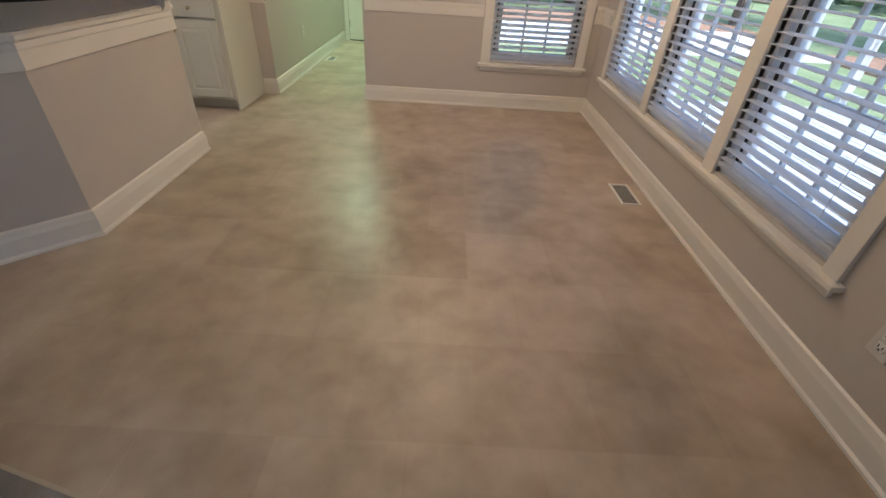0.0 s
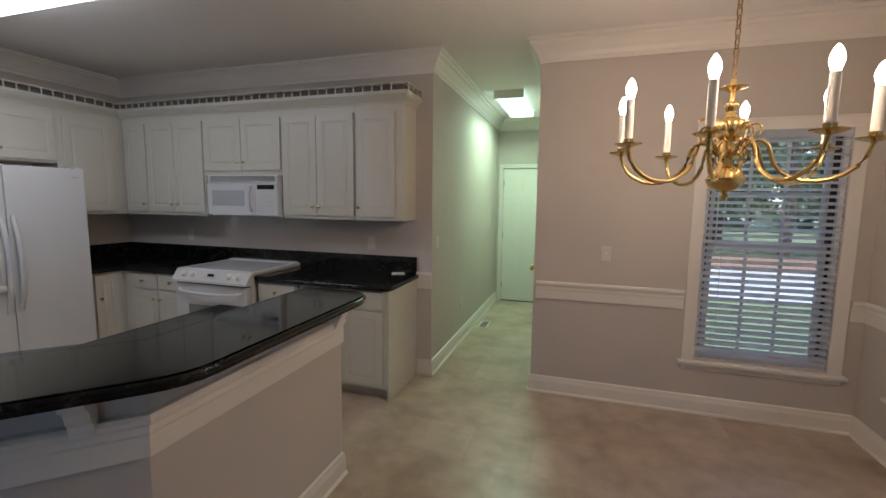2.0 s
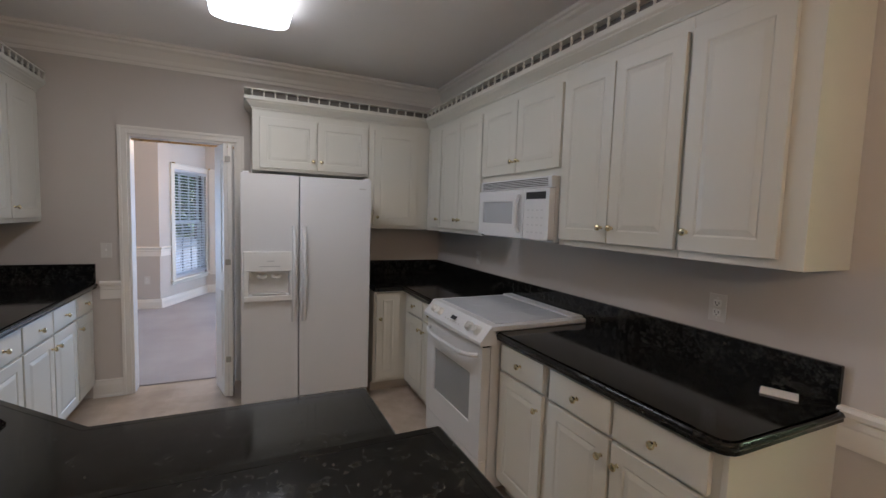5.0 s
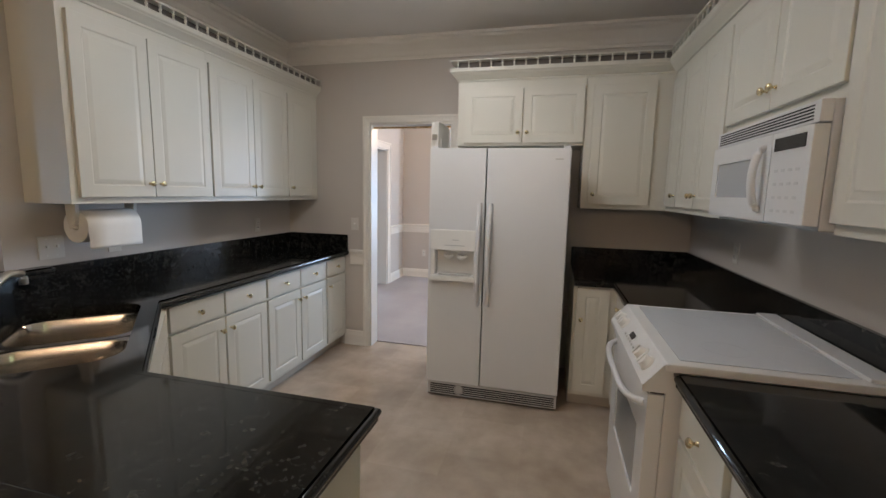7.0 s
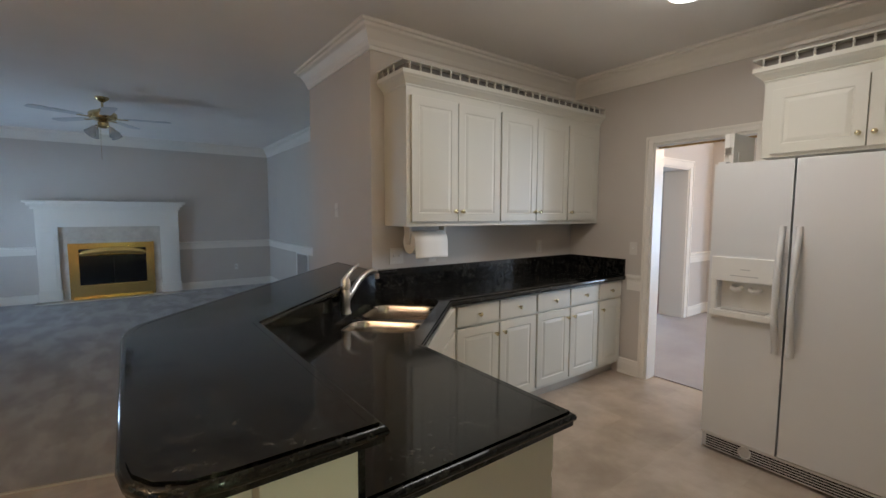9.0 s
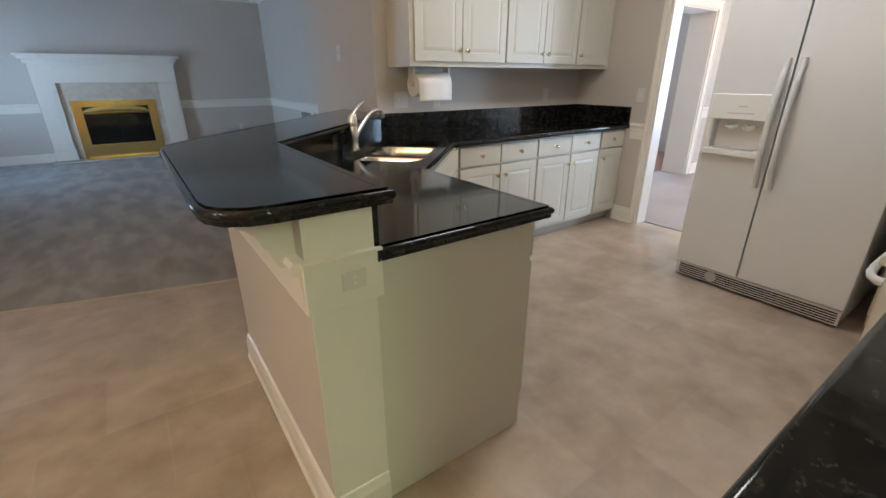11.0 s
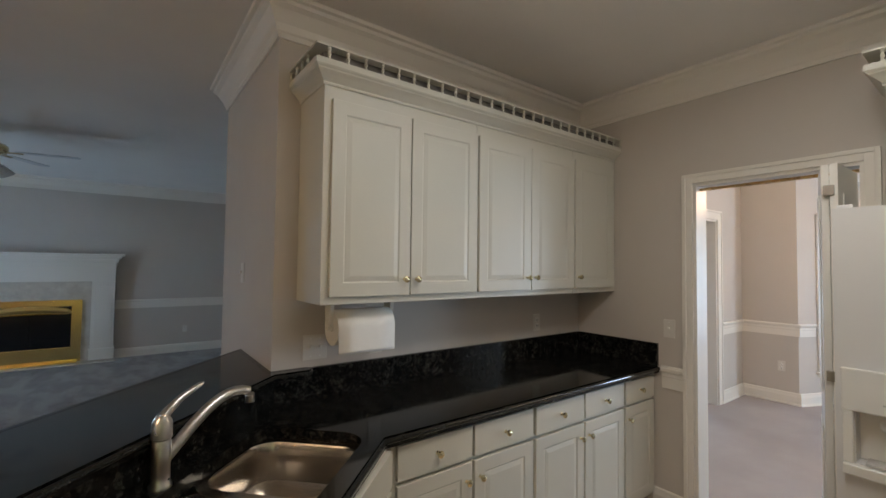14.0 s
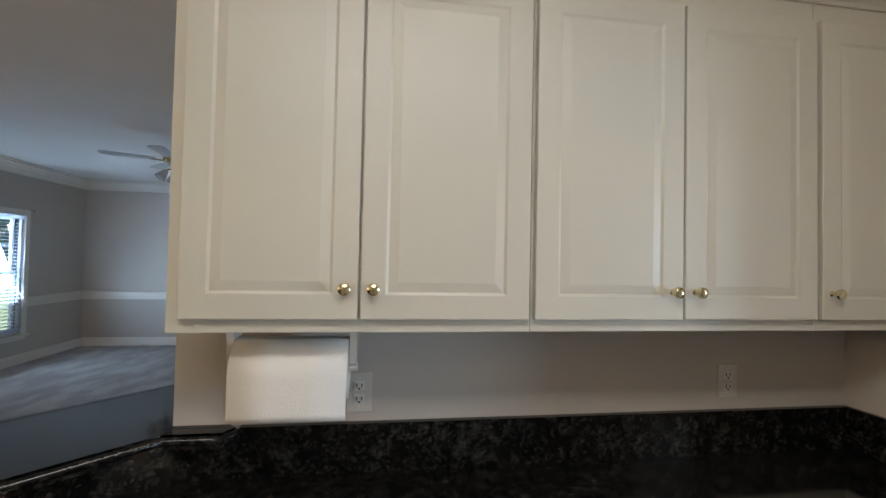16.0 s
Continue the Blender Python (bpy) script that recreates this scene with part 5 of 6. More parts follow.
for i in range(4):
    for j in range(4):
        part("button", boxes((split_x + 0.038 + i * 0.042, split_x + 0.059 + i * 0.042, myf - 0.0128, myf - 0.0118, mz0 + 0.045 + j * 0.042, mz0 + 0.054 + j * 0.042)), BUTTON, mp)
part("underside", boxes((mx0 + 0.01, mx1 - 0.01, myf + 0.035, NK - 0.01, mz0 - 0.004, mz0 - 0.0005)), PLASTIC_GREY, mw)

# ---- fixtures and small things ----


def round_rect(x0, x1, y0, y1, r, n=6):
    out = []
    for cx, cy, a0 in ((x1 - r, y1 - r, 0), (x0 + r, y1 - r, 90), (x0 + r, y0 + r, 180), (x1 - r, y0 + r, 270)):
        out += [(cx + r * math.cos(math.radians(a0 + 90 * i / n)), cy + r * math.sin(math.radians(a0 + 90 * i / n))) for i in range(n + 1)]
    return out


def cloud_light(name, label, x0, x1, y0, y1, glow, drop, square):
    c = thing(name, ((x0 + x1) / 2, (y0 + y1) / 2, H), label, "ceiling light", "tube ceiling lights")
    part("housing", boxes((x0 + 0.01, x1 - 0.01, y0 + 0.01, y1 - 0.01, H - 0.03, H - 0.0005)), TRIM, c)
    bm = bmesh.new()
    r = 0.02 if square else 0.09
    rings = []
    for inset, z in ((0.0, H - 0.030), (0.0, H - 0.055), (0.008, H - drop + 0.012), (0.03, H - drop), (0.12, H - drop - (0.002 if square else 0.006))):
        rings.append([bm.verts.new((x, y, z)) for x, y in round_rect(x0 + inset, x1 - inset, y0 + inset, y1 - inset, max(0.01, r - inset * 0.3))])
    for a, b2 in zip(rings, rings[1:]):
        for i in range(len(a)):
            j = (i + 1) % len(a)
            bm.faces.new((a[i], a[j], b2[j], b2[i]))
    bm.faces.new(rings[-1])
    part("diffuser", bm, glow, c, "lit white acrylic diffuser", not square)
    if square:
        part("end_cap", boxes((x0 - 0.006, x1 + 0.006, y0 - 0.02, y0 - 0.001, H - drop - 0.004, H - 0.0005)), TRIM, c)
        part("end_cap", boxes((x0 - 0.006, x1 + 0.006, y1 + 0.001, y1 + 0.02, H - drop - 0.004, H - 0.0005)), TRIM, c)
    return c


cloud_light("ceiling_light", "lit white cloud-shaped fluorescent ceiling light in the kitchen", -4.13, -2.91, 2.39, 2.85, TUBE_GLOW, 0.098, False)
cloud_light("ceiling_light", "lit boxy fluorescent ceiling light in the hallway", -1.365, -1.045, 5.82, 6.96, HALL_GLOW, 0.085, True)


def chandelier(cx, cy, z, k, arms, radius, chain_top, label, power):
    """A turned brass chandelier. z: the bottom tip; k: scale."""
    ch = thing("chandelier", (cx, cy, chain_top), label, "chandelier")
    prof = [(0, 0), (0.008, 0.004), (0.014, 0.018), (0.008, 0.030), (0.018, 0.036), (0.052, 0.052), (0.062, 0.072), (0.064, 0.080), (0.058, 0.084), (0.055, 0.098), (0.042, 0.118), (0.016, 0.130), (0.016, 0.150), (0.030, 0.160), (0.034, 0.172), (0.018, 0.186), (0.018, 0.215), (0.030, 0.222), (0.046, 0.240), (0.052, 0.275), (0.046, 0.290), (0.022, 0.300), (0.014, 0.318), (0.022, 0.334), (0.022, 0.345), (0.010, 0.352), (0.009, 0.385), (0.030, 0.398), (0.046, 0.402), (0.046, 0.406), (0.012, 0.412), (0.009, 0.430), (0.0, 0.440)]
    part("turned_column", lathe(bmesh.new(), [(r * k, z + h * k) for r, h in prof], cx, cy, 24), BRASS, ch, "", True)
    zc = z + 0.44 * k
    n = max(4, int((chain_top - 0.03 - zc) / 0.034))
    for i in range(n):
        zz = zc + (i + 0.5) * (chain_top - 0.03 - zc) / n
        pts = [Vector((0.009 * math.cos(a), 0, 0.024 * math.sin(a))) for a in (2 * math.pi * q / 10 for q in range(10))]
        m = pose(cx, cy, zz, 0, 0, 20 + 90 * (i % 2))
        part("chain_link", tube(bmesh.new(), [m @ p for p in pts], 0.0026, 5, True), BRASS_DARK, ch)
    part("ceiling_canopy", lathe(bmesh.new(), [(0, chain_top - 0.035), (0.012, chain_top - 0.033), (0.03, chain_top - 0.026), (0.06, chain_top - 0.010), (0.062, chain_top - 0.0005), (0, chain_top - 0.0005)], cx, cy, 20), BRASS, ch, "", True)
    for i in range(arms):
        a = math.radians(22 + 360 * i / arms)
        d = Vector((math.cos(a), math.sin(a), 0))
        o = Vector((cx, cy, 0))

        def at(r, h):
            return o + d * (r * k) + Vector((0, 0, z + h * k))
        R = radius / k
        curve = bezier(at(0.030, 0.165), at(0.07, 0.235), at(0.115, 0.225), at(0.125, 0.165), 6) + bezier(at(0.125, 0.165), at(0.145, 0.03), at(R - 0.02, 0.035), at(R, 0.185), 10)[1:]
        arm = part("arm", tube(bmesh.new(), curve, 0.0075 * k, 8), BRASS, ch, "", True)
        p = at(R, 0.185)
        part("drip_pan", lathe(bmesh.new(), [(0, p.z), (0.012 * k, p.z), (0.045 * k, p.z + 0.010 * k), (0.047 * k, p.z + 0.014 * k), (0.014 * k, p.z + 0.008 * k), (0.017 * k, p.z + 0.030 * k), (0.0, p.z + 0.032 * k)], p.x, p.y, 16), BRASS, arm, "", True)
        part("candle_sleeve", lathe(bmesh.new(), [(0.0, p.z + 0.0325 * k), (0.0135 * k, p.z + 0.0325 * k), (0.0135 * k, p.z + 0.165 * k), (0.008 * k, p.z + 0.168 * k), (0, p.z + 0.168 * k)], p.x, p.y, 12), TRIM, arm, "ivory candle sleeve", True)
        b0 = p.z + 0.1685 * k
        bu = part("bulb", lathe(bmesh.new(), [(0, b0), (0.011 * k, b0), (0.013 * k, b0 + 0.008 * k), (0.018 * k, b0 + 0.026 * k), (0.017 * k, b0 + 0.042 * k), (0.010 * k, b0 + 0.060 * k), (0.003 * k, b0 + 0.070 * k), (0, b0 + 0.071 * k)], p.x, p.y, 14), BULB_GLOW, arm, "lit flame-shaped bulb", True)
        bu.visible_shadow = False
        bulb_lamp("candle_light", (p.x, p.y, b0 + 0.035 * k), power, BULB, 0.02)
        part("leaf_scroll", tube(bmesh.new(), bezier(at(0.030, 0.235), at(0.080, 0.305), at(0.112, 0.262), at(0.082, 0.218), 8) + bezier(at(0.082, 0.218), at(0.068, 0.205), at(0.060, 0.226), at(0.074, 0.236), 5)[1:], lambda q: (0.0050 - 0.0022 * q) * k, 6), BRASS, arm, "", True)
        part("scroll", tube(bmesh.new(), bezier(at(0.03, 0.22), at(0.06, 0.20), at(0.075, 0.15), at(0.05, 0.135), 6), 0.004 * k, 6), BRASS, arm, "", True)
    return ch


chandelier(0.10, 2.80, 1.565, 1.02, 8, 0.385, H, "polished brass eight-arm chandelier with lit candle bulbs", 4.5)
chandelier(-7.1, 2.74, 1.89, 1.0, 6, 0.34, H, "brass dining room chandelier with lit candle bulbs", 7.0)


def wall_plate(place, yaw, w, h, kind, label):
    """A switch or outlet plate, its face towards -y, centred at its place."""
    p = thing("wall_plate", place, label, "switch" if kind != "outlet" else "outlet", "white wall plates")
    m = pose(*place, 0, 0, yaw)

    def put(nm, bm, mat, par=p):
        bmesh.ops.transform(bm, matrix=m, verts=bm.verts)
        return part(nm, bm, mat, par)
    put("plate", box(bmesh.new(), -w / 2, w / 2, -0.006, -0.0005, -h / 2, h / 2, 0.002), PLATE)
    n = max(1, round(w / 0.07))
    for i in range(n):
        x = (i - (n - 1) / 2) * 0.046
        if kind == "outlet":
            for s in (-1, 1):
                f = put("socket", box(bmesh.new(), x - 0.016, x + 0.016, -0.0085, -0.0055, s * 0.020 - 0.014, s * 0.020 + 0.014, 0.003), PLASTIC)
                put("slot", boxes((x - 0.009, x - 0.006, -0.0092, -0.0080, s * 0.020 - 0.004, s * 0.020 + 0.007), (x + 0.006, x + 0.009, -0.0092, -0.0080, s * 0.020 - 0.004, s * 0.020 + 0.007), (x - 0.003, x + 0.003, -0.0092, -0.0080, s * 0.020 - 0.011, s * 0.020 - 0.006)), DARK, f)
        elif kind == "switch":
            t = box(bmesh.new(), x - 0.005, x + 0.005, -0.018, -0.005, -0.003, 0.010, 0.002)
            put("toggle", t, PLASTIC)
        for z in (h / 2 - 0.017, -h / 2 + 0.017):
            put("screw", boxes((x - 0.003, x + 0.003, -0.0072, -0.0055, z - 0.003, z + 0.003)), PLASTIC)
    return p


wall_plate((-0.20, N, 1.165), 0, 0.072, 0.115, "switch", "white toggle switch plate on the breakfast wall")
wall_plate((-2.185, NK, 1.165), 0, 0.075, 0.118, "outlet", "white duplex outlet above the counter")
wall_plate((-4.27, NK, 1.165), 0, 0.072, 0.115, "outlet", "white duplex outlet near the kitchen's corner")
wall_plate((E, 1.00, 0.36), -90, 0.072, 0.115, "outlet", "white duplex outlet low on the window wall")
wall_plate((E - 0.034, 4.12, 0.85), -90, 0.05, 0.07, "blank", "small white jack box on the chair rail")
wall_plate((W, 1.605, 1.165), 90, 0.072, 0.115, "switch", "white toggle switch plate beside the doorway")
wall_plate((-3.075, S, 1.155), 180, 0.118, 0.118, "switch", "white double switch plate beside the towel roll")
wall_plate((-3.40, S, 1.150), 180, 0.075, 0.118, "outlet", "white duplex outlet behind the towel roll")
wall_plate((-4.655, S, 1.160), 180, 0.072, 0.115, "outlet", "white duplex outlet under the wall cabinets")
wall_plate((BLK_X, 0.30, 1.497), 90, 0.072, 0.115, "switch", "beige toggle switch plate on the wall's end")
wall_plate((HX0, 4.57, 1.18), 90, 0.072, 0.115, "switch", "white toggle switch plate in the hallway")
wall_plate((HX0, 5.43, 0.42), 90, 0.072, 0.115, "outlet", "white duplex outlet low in the hallway")
wall_plate((-1.74, PY1 + 0.0205, 0.845), 180, 0.065, 0.05, "blank", "small white plate on the bar's end trim")
wall_plate((-3.2, LR_S, 0.40), 180, 0.072, 0.115, "outlet", "white outlet on the fireplace wall")
wall_plate((-8.48, 1.28, 0.43), 90, 0.072, 0.115, "outlet", "white outlet in the dining room")


def floor_vent(place, w, l, label, yaw=0):
    v = thing("floor_vent", place, label, "floor vent", "floor registers")
    m = pose(place[0], place[1], 0.0, 0, 0, yaw)
    z = place[2]

    def put(nm, bm, mat):
        bmesh.ops.transform(bm, matrix=m, verts=bm.verts)
        return part(nm, bm, mat, v)
    put("frame", boxes((-w / 2, -w / 2 + 0.016, -l / 2, l / 2, z, z + 0.006), (w / 2 - 0.016, w / 2, -l / 2, l / 2, z, z + 0.006), (-w / 2 + 0.016, w / 2 - 0.016, -l / 2, -l / 2 + 0.016, z, z + 0.006), (-w / 2 + 0.016, w / 2 - 0.016, l / 2 - 0.016, l / 2, z, z + 0.006)), PLASTIC)
    put("duct", boxes((-w / 2 + 0.016, w / 2 - 0.016, -l / 2 + 0.016, l / 2 - 0.016, z + 0.0003, z + 0.001)), DARK)
    n = int((l - 0.05) / 0.016)
    for i in range(n):
        y = -l / 2 + 0.026 + i * (l - 0.052) / (n - 1)
        put("louvre", boxes((-w / 2 + 0.017, w / 2 - 0.017, y - 0.0025, y + 0.0025, z + 0.0012, z + 0.0045)), PLASTIC_GREY)
    return v


floor_vent((1.266, 2.625, 0.0), 0.13, 0.29, "white louvred floor register near the windows")
floor_vent((-1.485, 6.13, 0.0), 0.115, 0.26, "white louvred floor register in the hallway")
floor_vent((-9.25, 2.75, 0.010), 0.115, 0.4, "dark floor register in the dining room")

# return-air grille in the living room
ra = thing("return_air_grille", (LR_W, -3.57, 0.6), "white louvred return-air grille low on the wall", "vent")
part("frame", boxes((LR_W + 0.0005, LR_W + 0.012, -3.88, -3.84, 0.36, 0.80), (LR_W + 0.0005, LR_W + 0.012, -3.30, -3.26, 0.36, 0.80), (LR_W + 0.0005, LR_W + 0.012, -3.84, -3.30, 0.36, 0.39), (LR_W + 0.0005, LR_W + 0.012, -3.84, -3.30, 0.77, 0.80)), PLASTIC, ra)
part("duct", boxes((LR_W + 0.0005, LR_W + 0.002, -3.84, -3.30, 0.39, 0.77)), DARK, ra)
for i in range(14):
    y = -3.825 + i * 0.0385
    part("fin", boxes((LR_W + 0.003, LR_W + 0.010, y, y + 0.014, 0.39, 0.77)), PLASTIC_GREY, ra)

# folded bifold door in the west doorway
bf = thing("bifold_door", (-5.1, 2.47, 0), "white panelled bifold door standing folded in the doorway", "door")
h0, h1 = Vector((-5.12, 2.484, 0)), Vector((-4.775, 2.478, 0))
for nm, p, q in (("leaf", h0, h1), ("leaf", h1 + Vector((-0.008, -0.031, 0)), h0 + Vector((0.012, -0.115, 0)))):
    d = (q - p).normalized()
    L = (q - p).length
    yaw = math.degrees(math.atan2(d.y, d.x))
    m = pose(p.x, p.y, 0.012, 0, 0, yaw)
    bm = box(bmesh.new(), 0, L, -0.014, 0.014, 0, 2.005, 0.002)
    bmesh.ops.transform(bm, matrix=m, verts=bm.verts)
    lf = part(nm, bm, DOORPAINT, bf)
    for s in (-1, 1):
        for z0, z1 in ((0.15, 0.85), (1.0, 1.88)):
            bm = box(bmesh.new(), 0.07, L - 0.07, s * 0.0145, s * 0.020, z0, z1, 0.002)
            bmesh.ops.transform(bm, matrix=m, verts=bm.verts)
            part("panel", bm, DOORPAINT, lf)
for z in (0.32, 1.10, 1.90):
    part("hinge", boxes((h1.x - 0.006, h1.x + 0.012, h1.y - 0.034, h1.y + 0.003, z - 0.022, z + 0.022), bevel=0.002), HINGE, bf, "small steel hinge")
part("top_track", boxes((W - 0.07, W - 0.04, W_DOOR[0] + 0.02, W_DOOR[1] - 0.02, 2.033, 2.047)), BRASS_DARK, bf)

# paper towel roll under the wall cabinet
pt = thing("paper_towel_holder", (-3.235, 1.08, UP0), "white wooden paper towel holder mounted under the cabinet", "towel holder")
for x in (-3.082, -3.388):
    bm = bmesh.new()
    pts = [(1.04, UP0), (1.11, UP0), (1.106, 1.33), (1.098, 1.28), (1.075, 1.262), (1.052, 1.28), (1.044, 1.33)]
    a = [bm.verts.new((x - 0.009, y, z - 0.0005)) for y, z in pts]
    b2 = [bm.verts.new((x + 0.009, y, z - 0.0005)) for y, z in pts]
    bm.faces.new(a)
    bm.faces.new(b2[::-1])
    for i in range(len(pts)):
        j = (i + 1) % len(pts)
        bm.faces.new((a[i], a[j], b2[j], b2[i]))
    part("bracket", bm, TRIM, pt)
part("spindle", rod(bmesh.new(), (-3.40, 1.075, 1.265), (-3.07, 1.075, 1.265), 0.012), TRIM, pt)
tr = thing("paper_towel_roll", (-3.235, 1.075, 1.2), "white paper towel roll with its sheet hanging", "paper towel")
bm = bmesh.new()
ring = []
for i in range(33):
    a = 2 * math.pi * i / 32
    ring.append((0.082 * math.cos(a), 0.082 * math.sin(a)))
outer0 = [bm.verts.new((-3.377, 1.075 + y, 1.265 + z)) for y, z in ring[:-1]]
outer1 = [bm.verts.new((-3.093, 1.075 + y, 1.265 + z)) for y, z in ring[:-1]]
in0 = [bm.verts.new((-3.377, 1.075 + y * 0.25, 1.265 + z * 0.25)) for y, z in ring[:-1]]
in1 = [bm.verts.new((-3.093, 1.075 + y * 0.25, 1.265 + z * 0.25)) for y, z in ring[:-1]]
for i in range(32):
    j = (i + 1) % 32
    bm.faces.new((outer0[i], outer0[j], outer1[j], outer1[i]))
    bm.faces.new((in0[i], in1[i], in1[j], in0[j]))
    bm.faces.new((outer0[i], in0[i], in0[j], outer0[j]))
    bm.faces.new((outer1[i], outer1[j], in1[j], in1[i]))
part("roll", bm, PAPER, tr, "", True)
bm = bmesh.new()
cols = []
for i in range(17):
    t = i / 16
    a = math.radians(80 - 160 * t)
    y, z = (0.0835 * math.cos(a), 0.0835 * math.sin(a)) if a > 0 else (0.0835, -0.112 * (t - 0.5) / 0.5)
    cols.append([(x, 1.075 + y, 1.265 + z) for x in (-3.376, -3.28, -3.19, -3.094)])
vs = [[bm.verts.new(p) for p in c] for c in cols]
for a, b2 in zip(vs, vs[1:]):
    for i in range(3):
        bm.faces.new((a[i], a[i + 1], b2[i + 1], b2[i]))
sh = part("hanging_sheet", bm, PAPER, tr, "", True)
md = sh.modifiers.new("thick", 'SOLIDIFY')
md.thickness = 0.0012

# folded paper on the counter
pp = thing("folded_paper", (-1.87, 4.33, CTR), "small folded white paper lying on the granite", "paper")
bm = box(bmesh.new(), -0.055, 0.055, -0.038, 0.038, 0.001, 0.007, 0.001)
bmesh.ops.transform(bm, matrix=pose(-1.885, 4.335, CTR, 0, 0, 25), verts=bm.verts)
part("sheet", bm, PAPER, pp)

# ---- living room ----
fp = thing("fireplace", (-1.25, LR_S, 0), "white wooden mantel with beige marble and polished brass insert", "fireplace")
wy = LR_S + 0.003
part("marble_surround", wall_with_holes(bmesh.new(), "y", wy, 0.055, -1.96, -0.55, 0.03, 1.23, [(-1.77, -0.74, 0.06, 0.90)]), MARBLE, fp, "beige marble surround")
for a, b2 in ((-2.23, -1.945), (-0.565, -0.30)):
    pl = part("pilaster", boxes((a, b2, wy, wy + 0.10, 0.03, 1.23), bevel=0.003), TRIM, fp)
    part("plinth", boxes((a - 0.012, b2 + 0.012, wy, wy + 0.115, 0.03, 0.20), bevel=0.003), TRIM, pl)
    part("inset_panel", boxes((a + 0.045, b2 - 0.045, wy + 0.1005, wy + 0.108, 0.27, 1.15), bevel=0.004), TRIM, pl)
part("frieze", boxes((-2.23, -0.30, wy, wy + 0.11, 1.231, 1.52), bevel=0.003), TRIM, fp)
part("mantel_shelf", boxes((-2.34, -0.18, wy, wy + 0.22, 1.620, 1.655), (-2.30, -0.22, wy, wy + 0.185, 1.575, 1.620), (-2.26, -0.26, wy, wy + 0.145, 1.52, 1.575), bevel=0.006), TRIM, fp)
part("hearth_slab", boxes((-2.26, -0.26, wy, wy + 0.30, 0.0125, 0.03), bevel=0.003), MARBLE, fp, "beige marble hearth")
ins = part("brass_frame", wall_with_holes(bmesh.new(), "y", wy + 0.056, 0.02, -1.84, -0.67, 0.031, 0.955, [(-1.72, -0.80, 0.22, 0.86)]), BRASS, fp, "polished brass insert frame")
part("glass_door", boxes((-1.72, -1.263, wy + 0.045, wy + 0.060, 0.255, 0.745)), FIREGLASS, ins, "dark glass")
part("glass_door", boxes((-1.257, -0.80, wy + 0.045, wy + 0.060, 0.255, 0.745)), FIREGLASS, ins, "dark glass")
part("hearth_dark", boxes((-1.72, -0.80, wy + 0.040, wy + 0.044, 0.22, 0.86)), DARK, ins)
bm = bmesh.new()
n = 16
lo = [bm.verts.new((-1.72 + 0.92 * i / n, wy + 0.085, 0.745)) for i in range(n + 1)]
hi = [bm.verts.new((-1.72 + 0.92 * i / n, wy + 0.070 + 0.03 * math.sin(math.pi * i / n), 0.82 + 0.06 * math.sin(math.pi * i / n))) for i in range(n + 1)]
for i in range(n):
    bm.faces.new((lo[i], lo[i + 1], hi[i + 1], hi[i]))
hd = part("brass_hood", bm, BRASS, ins, "arched brass hood", True)
hd.modifiers.new("thick", 'SOLIDIFY').thickness = 0.006
part("brass_rail", boxes((-1.72, -0.80, wy + 0.050, wy + 0.090, 0.205, 0.255), bevel=0.008), BRASS, ins)
part("brass_apron", boxes((-1.80, -0.71, wy + 0.080, wy + 0.20, 0.0305, 0.045), bevel=0.003), BRASS, ins)

fan = thing("ceiling_fan", (-1.305, -2.62, H), "brass ceiling fan with greyed wood blades and glass shades", "ceiling fan")
cx, cy = -1.305, -2.62
part("canopy", lathe(bmesh.new(), [(0, H - 0.055), (0.02, H - 0.053), (0.065, H - 0.02), (0.07, H - 0.0005), (0, H - 0.0005)], cx, cy, 20), FANBRASS, fan, "", True)
part("downrod", rod(bmesh.new(), (cx, cy, H - 0.13), (cx, cy, H - 0.05), 0.012), FANBRASS, fan)
part("motor", lathe(bmesh.new(), [(0, H - 0.27), (0.06, H - 0.265), (0.12, H - 0.245), (0.135, H - 0.22), (0.135, H - 0.18), (0.115, H - 0.16), (0.05, H - 0.14), (0.03, H - 0.125), (0, H - 0.125)], cx, cy, 24), FANBRASS, fan, "", True)
part("switch_cup", lathe(bmesh.new(), [(0, H - 0.345), (0.03, H - 0.342), (0.05, H - 0.325), (0.055, H - 0.285), (0.04, H - 0.268), (0, H - 0.266)], cx, cy, 18), FANBRASS, fan, "", True)
for i in range(5):
    a = 25 + 72 * i
    m = pose(cx, cy, H - 0.235, 0, 0, a)
    bm = boxes((0.11, 0.24, -0.018, 0.018, -0.004, 0.004), bevel=0.001)
    bmesh.ops.transform(bm, matrix=m, verts=bm.verts)
    ir = part("blade_iron", bm, FANBRASS, fan)
    bm = prism(bmesh.new(), [(0.2, -0.05), (0.62, -0.068), (0.66, -0.04), (0.66, 0.04), (0.62, 0.068), (0.2, 0.05)], 0.006, 0.013)
    bmesh.ops.transform(bm, matrix=m @ pose(0, 0, 0, 4, 0, 0), verts=bm.verts)
    part("blade", bm, FANWOOD, ir, "greyed wood blade")
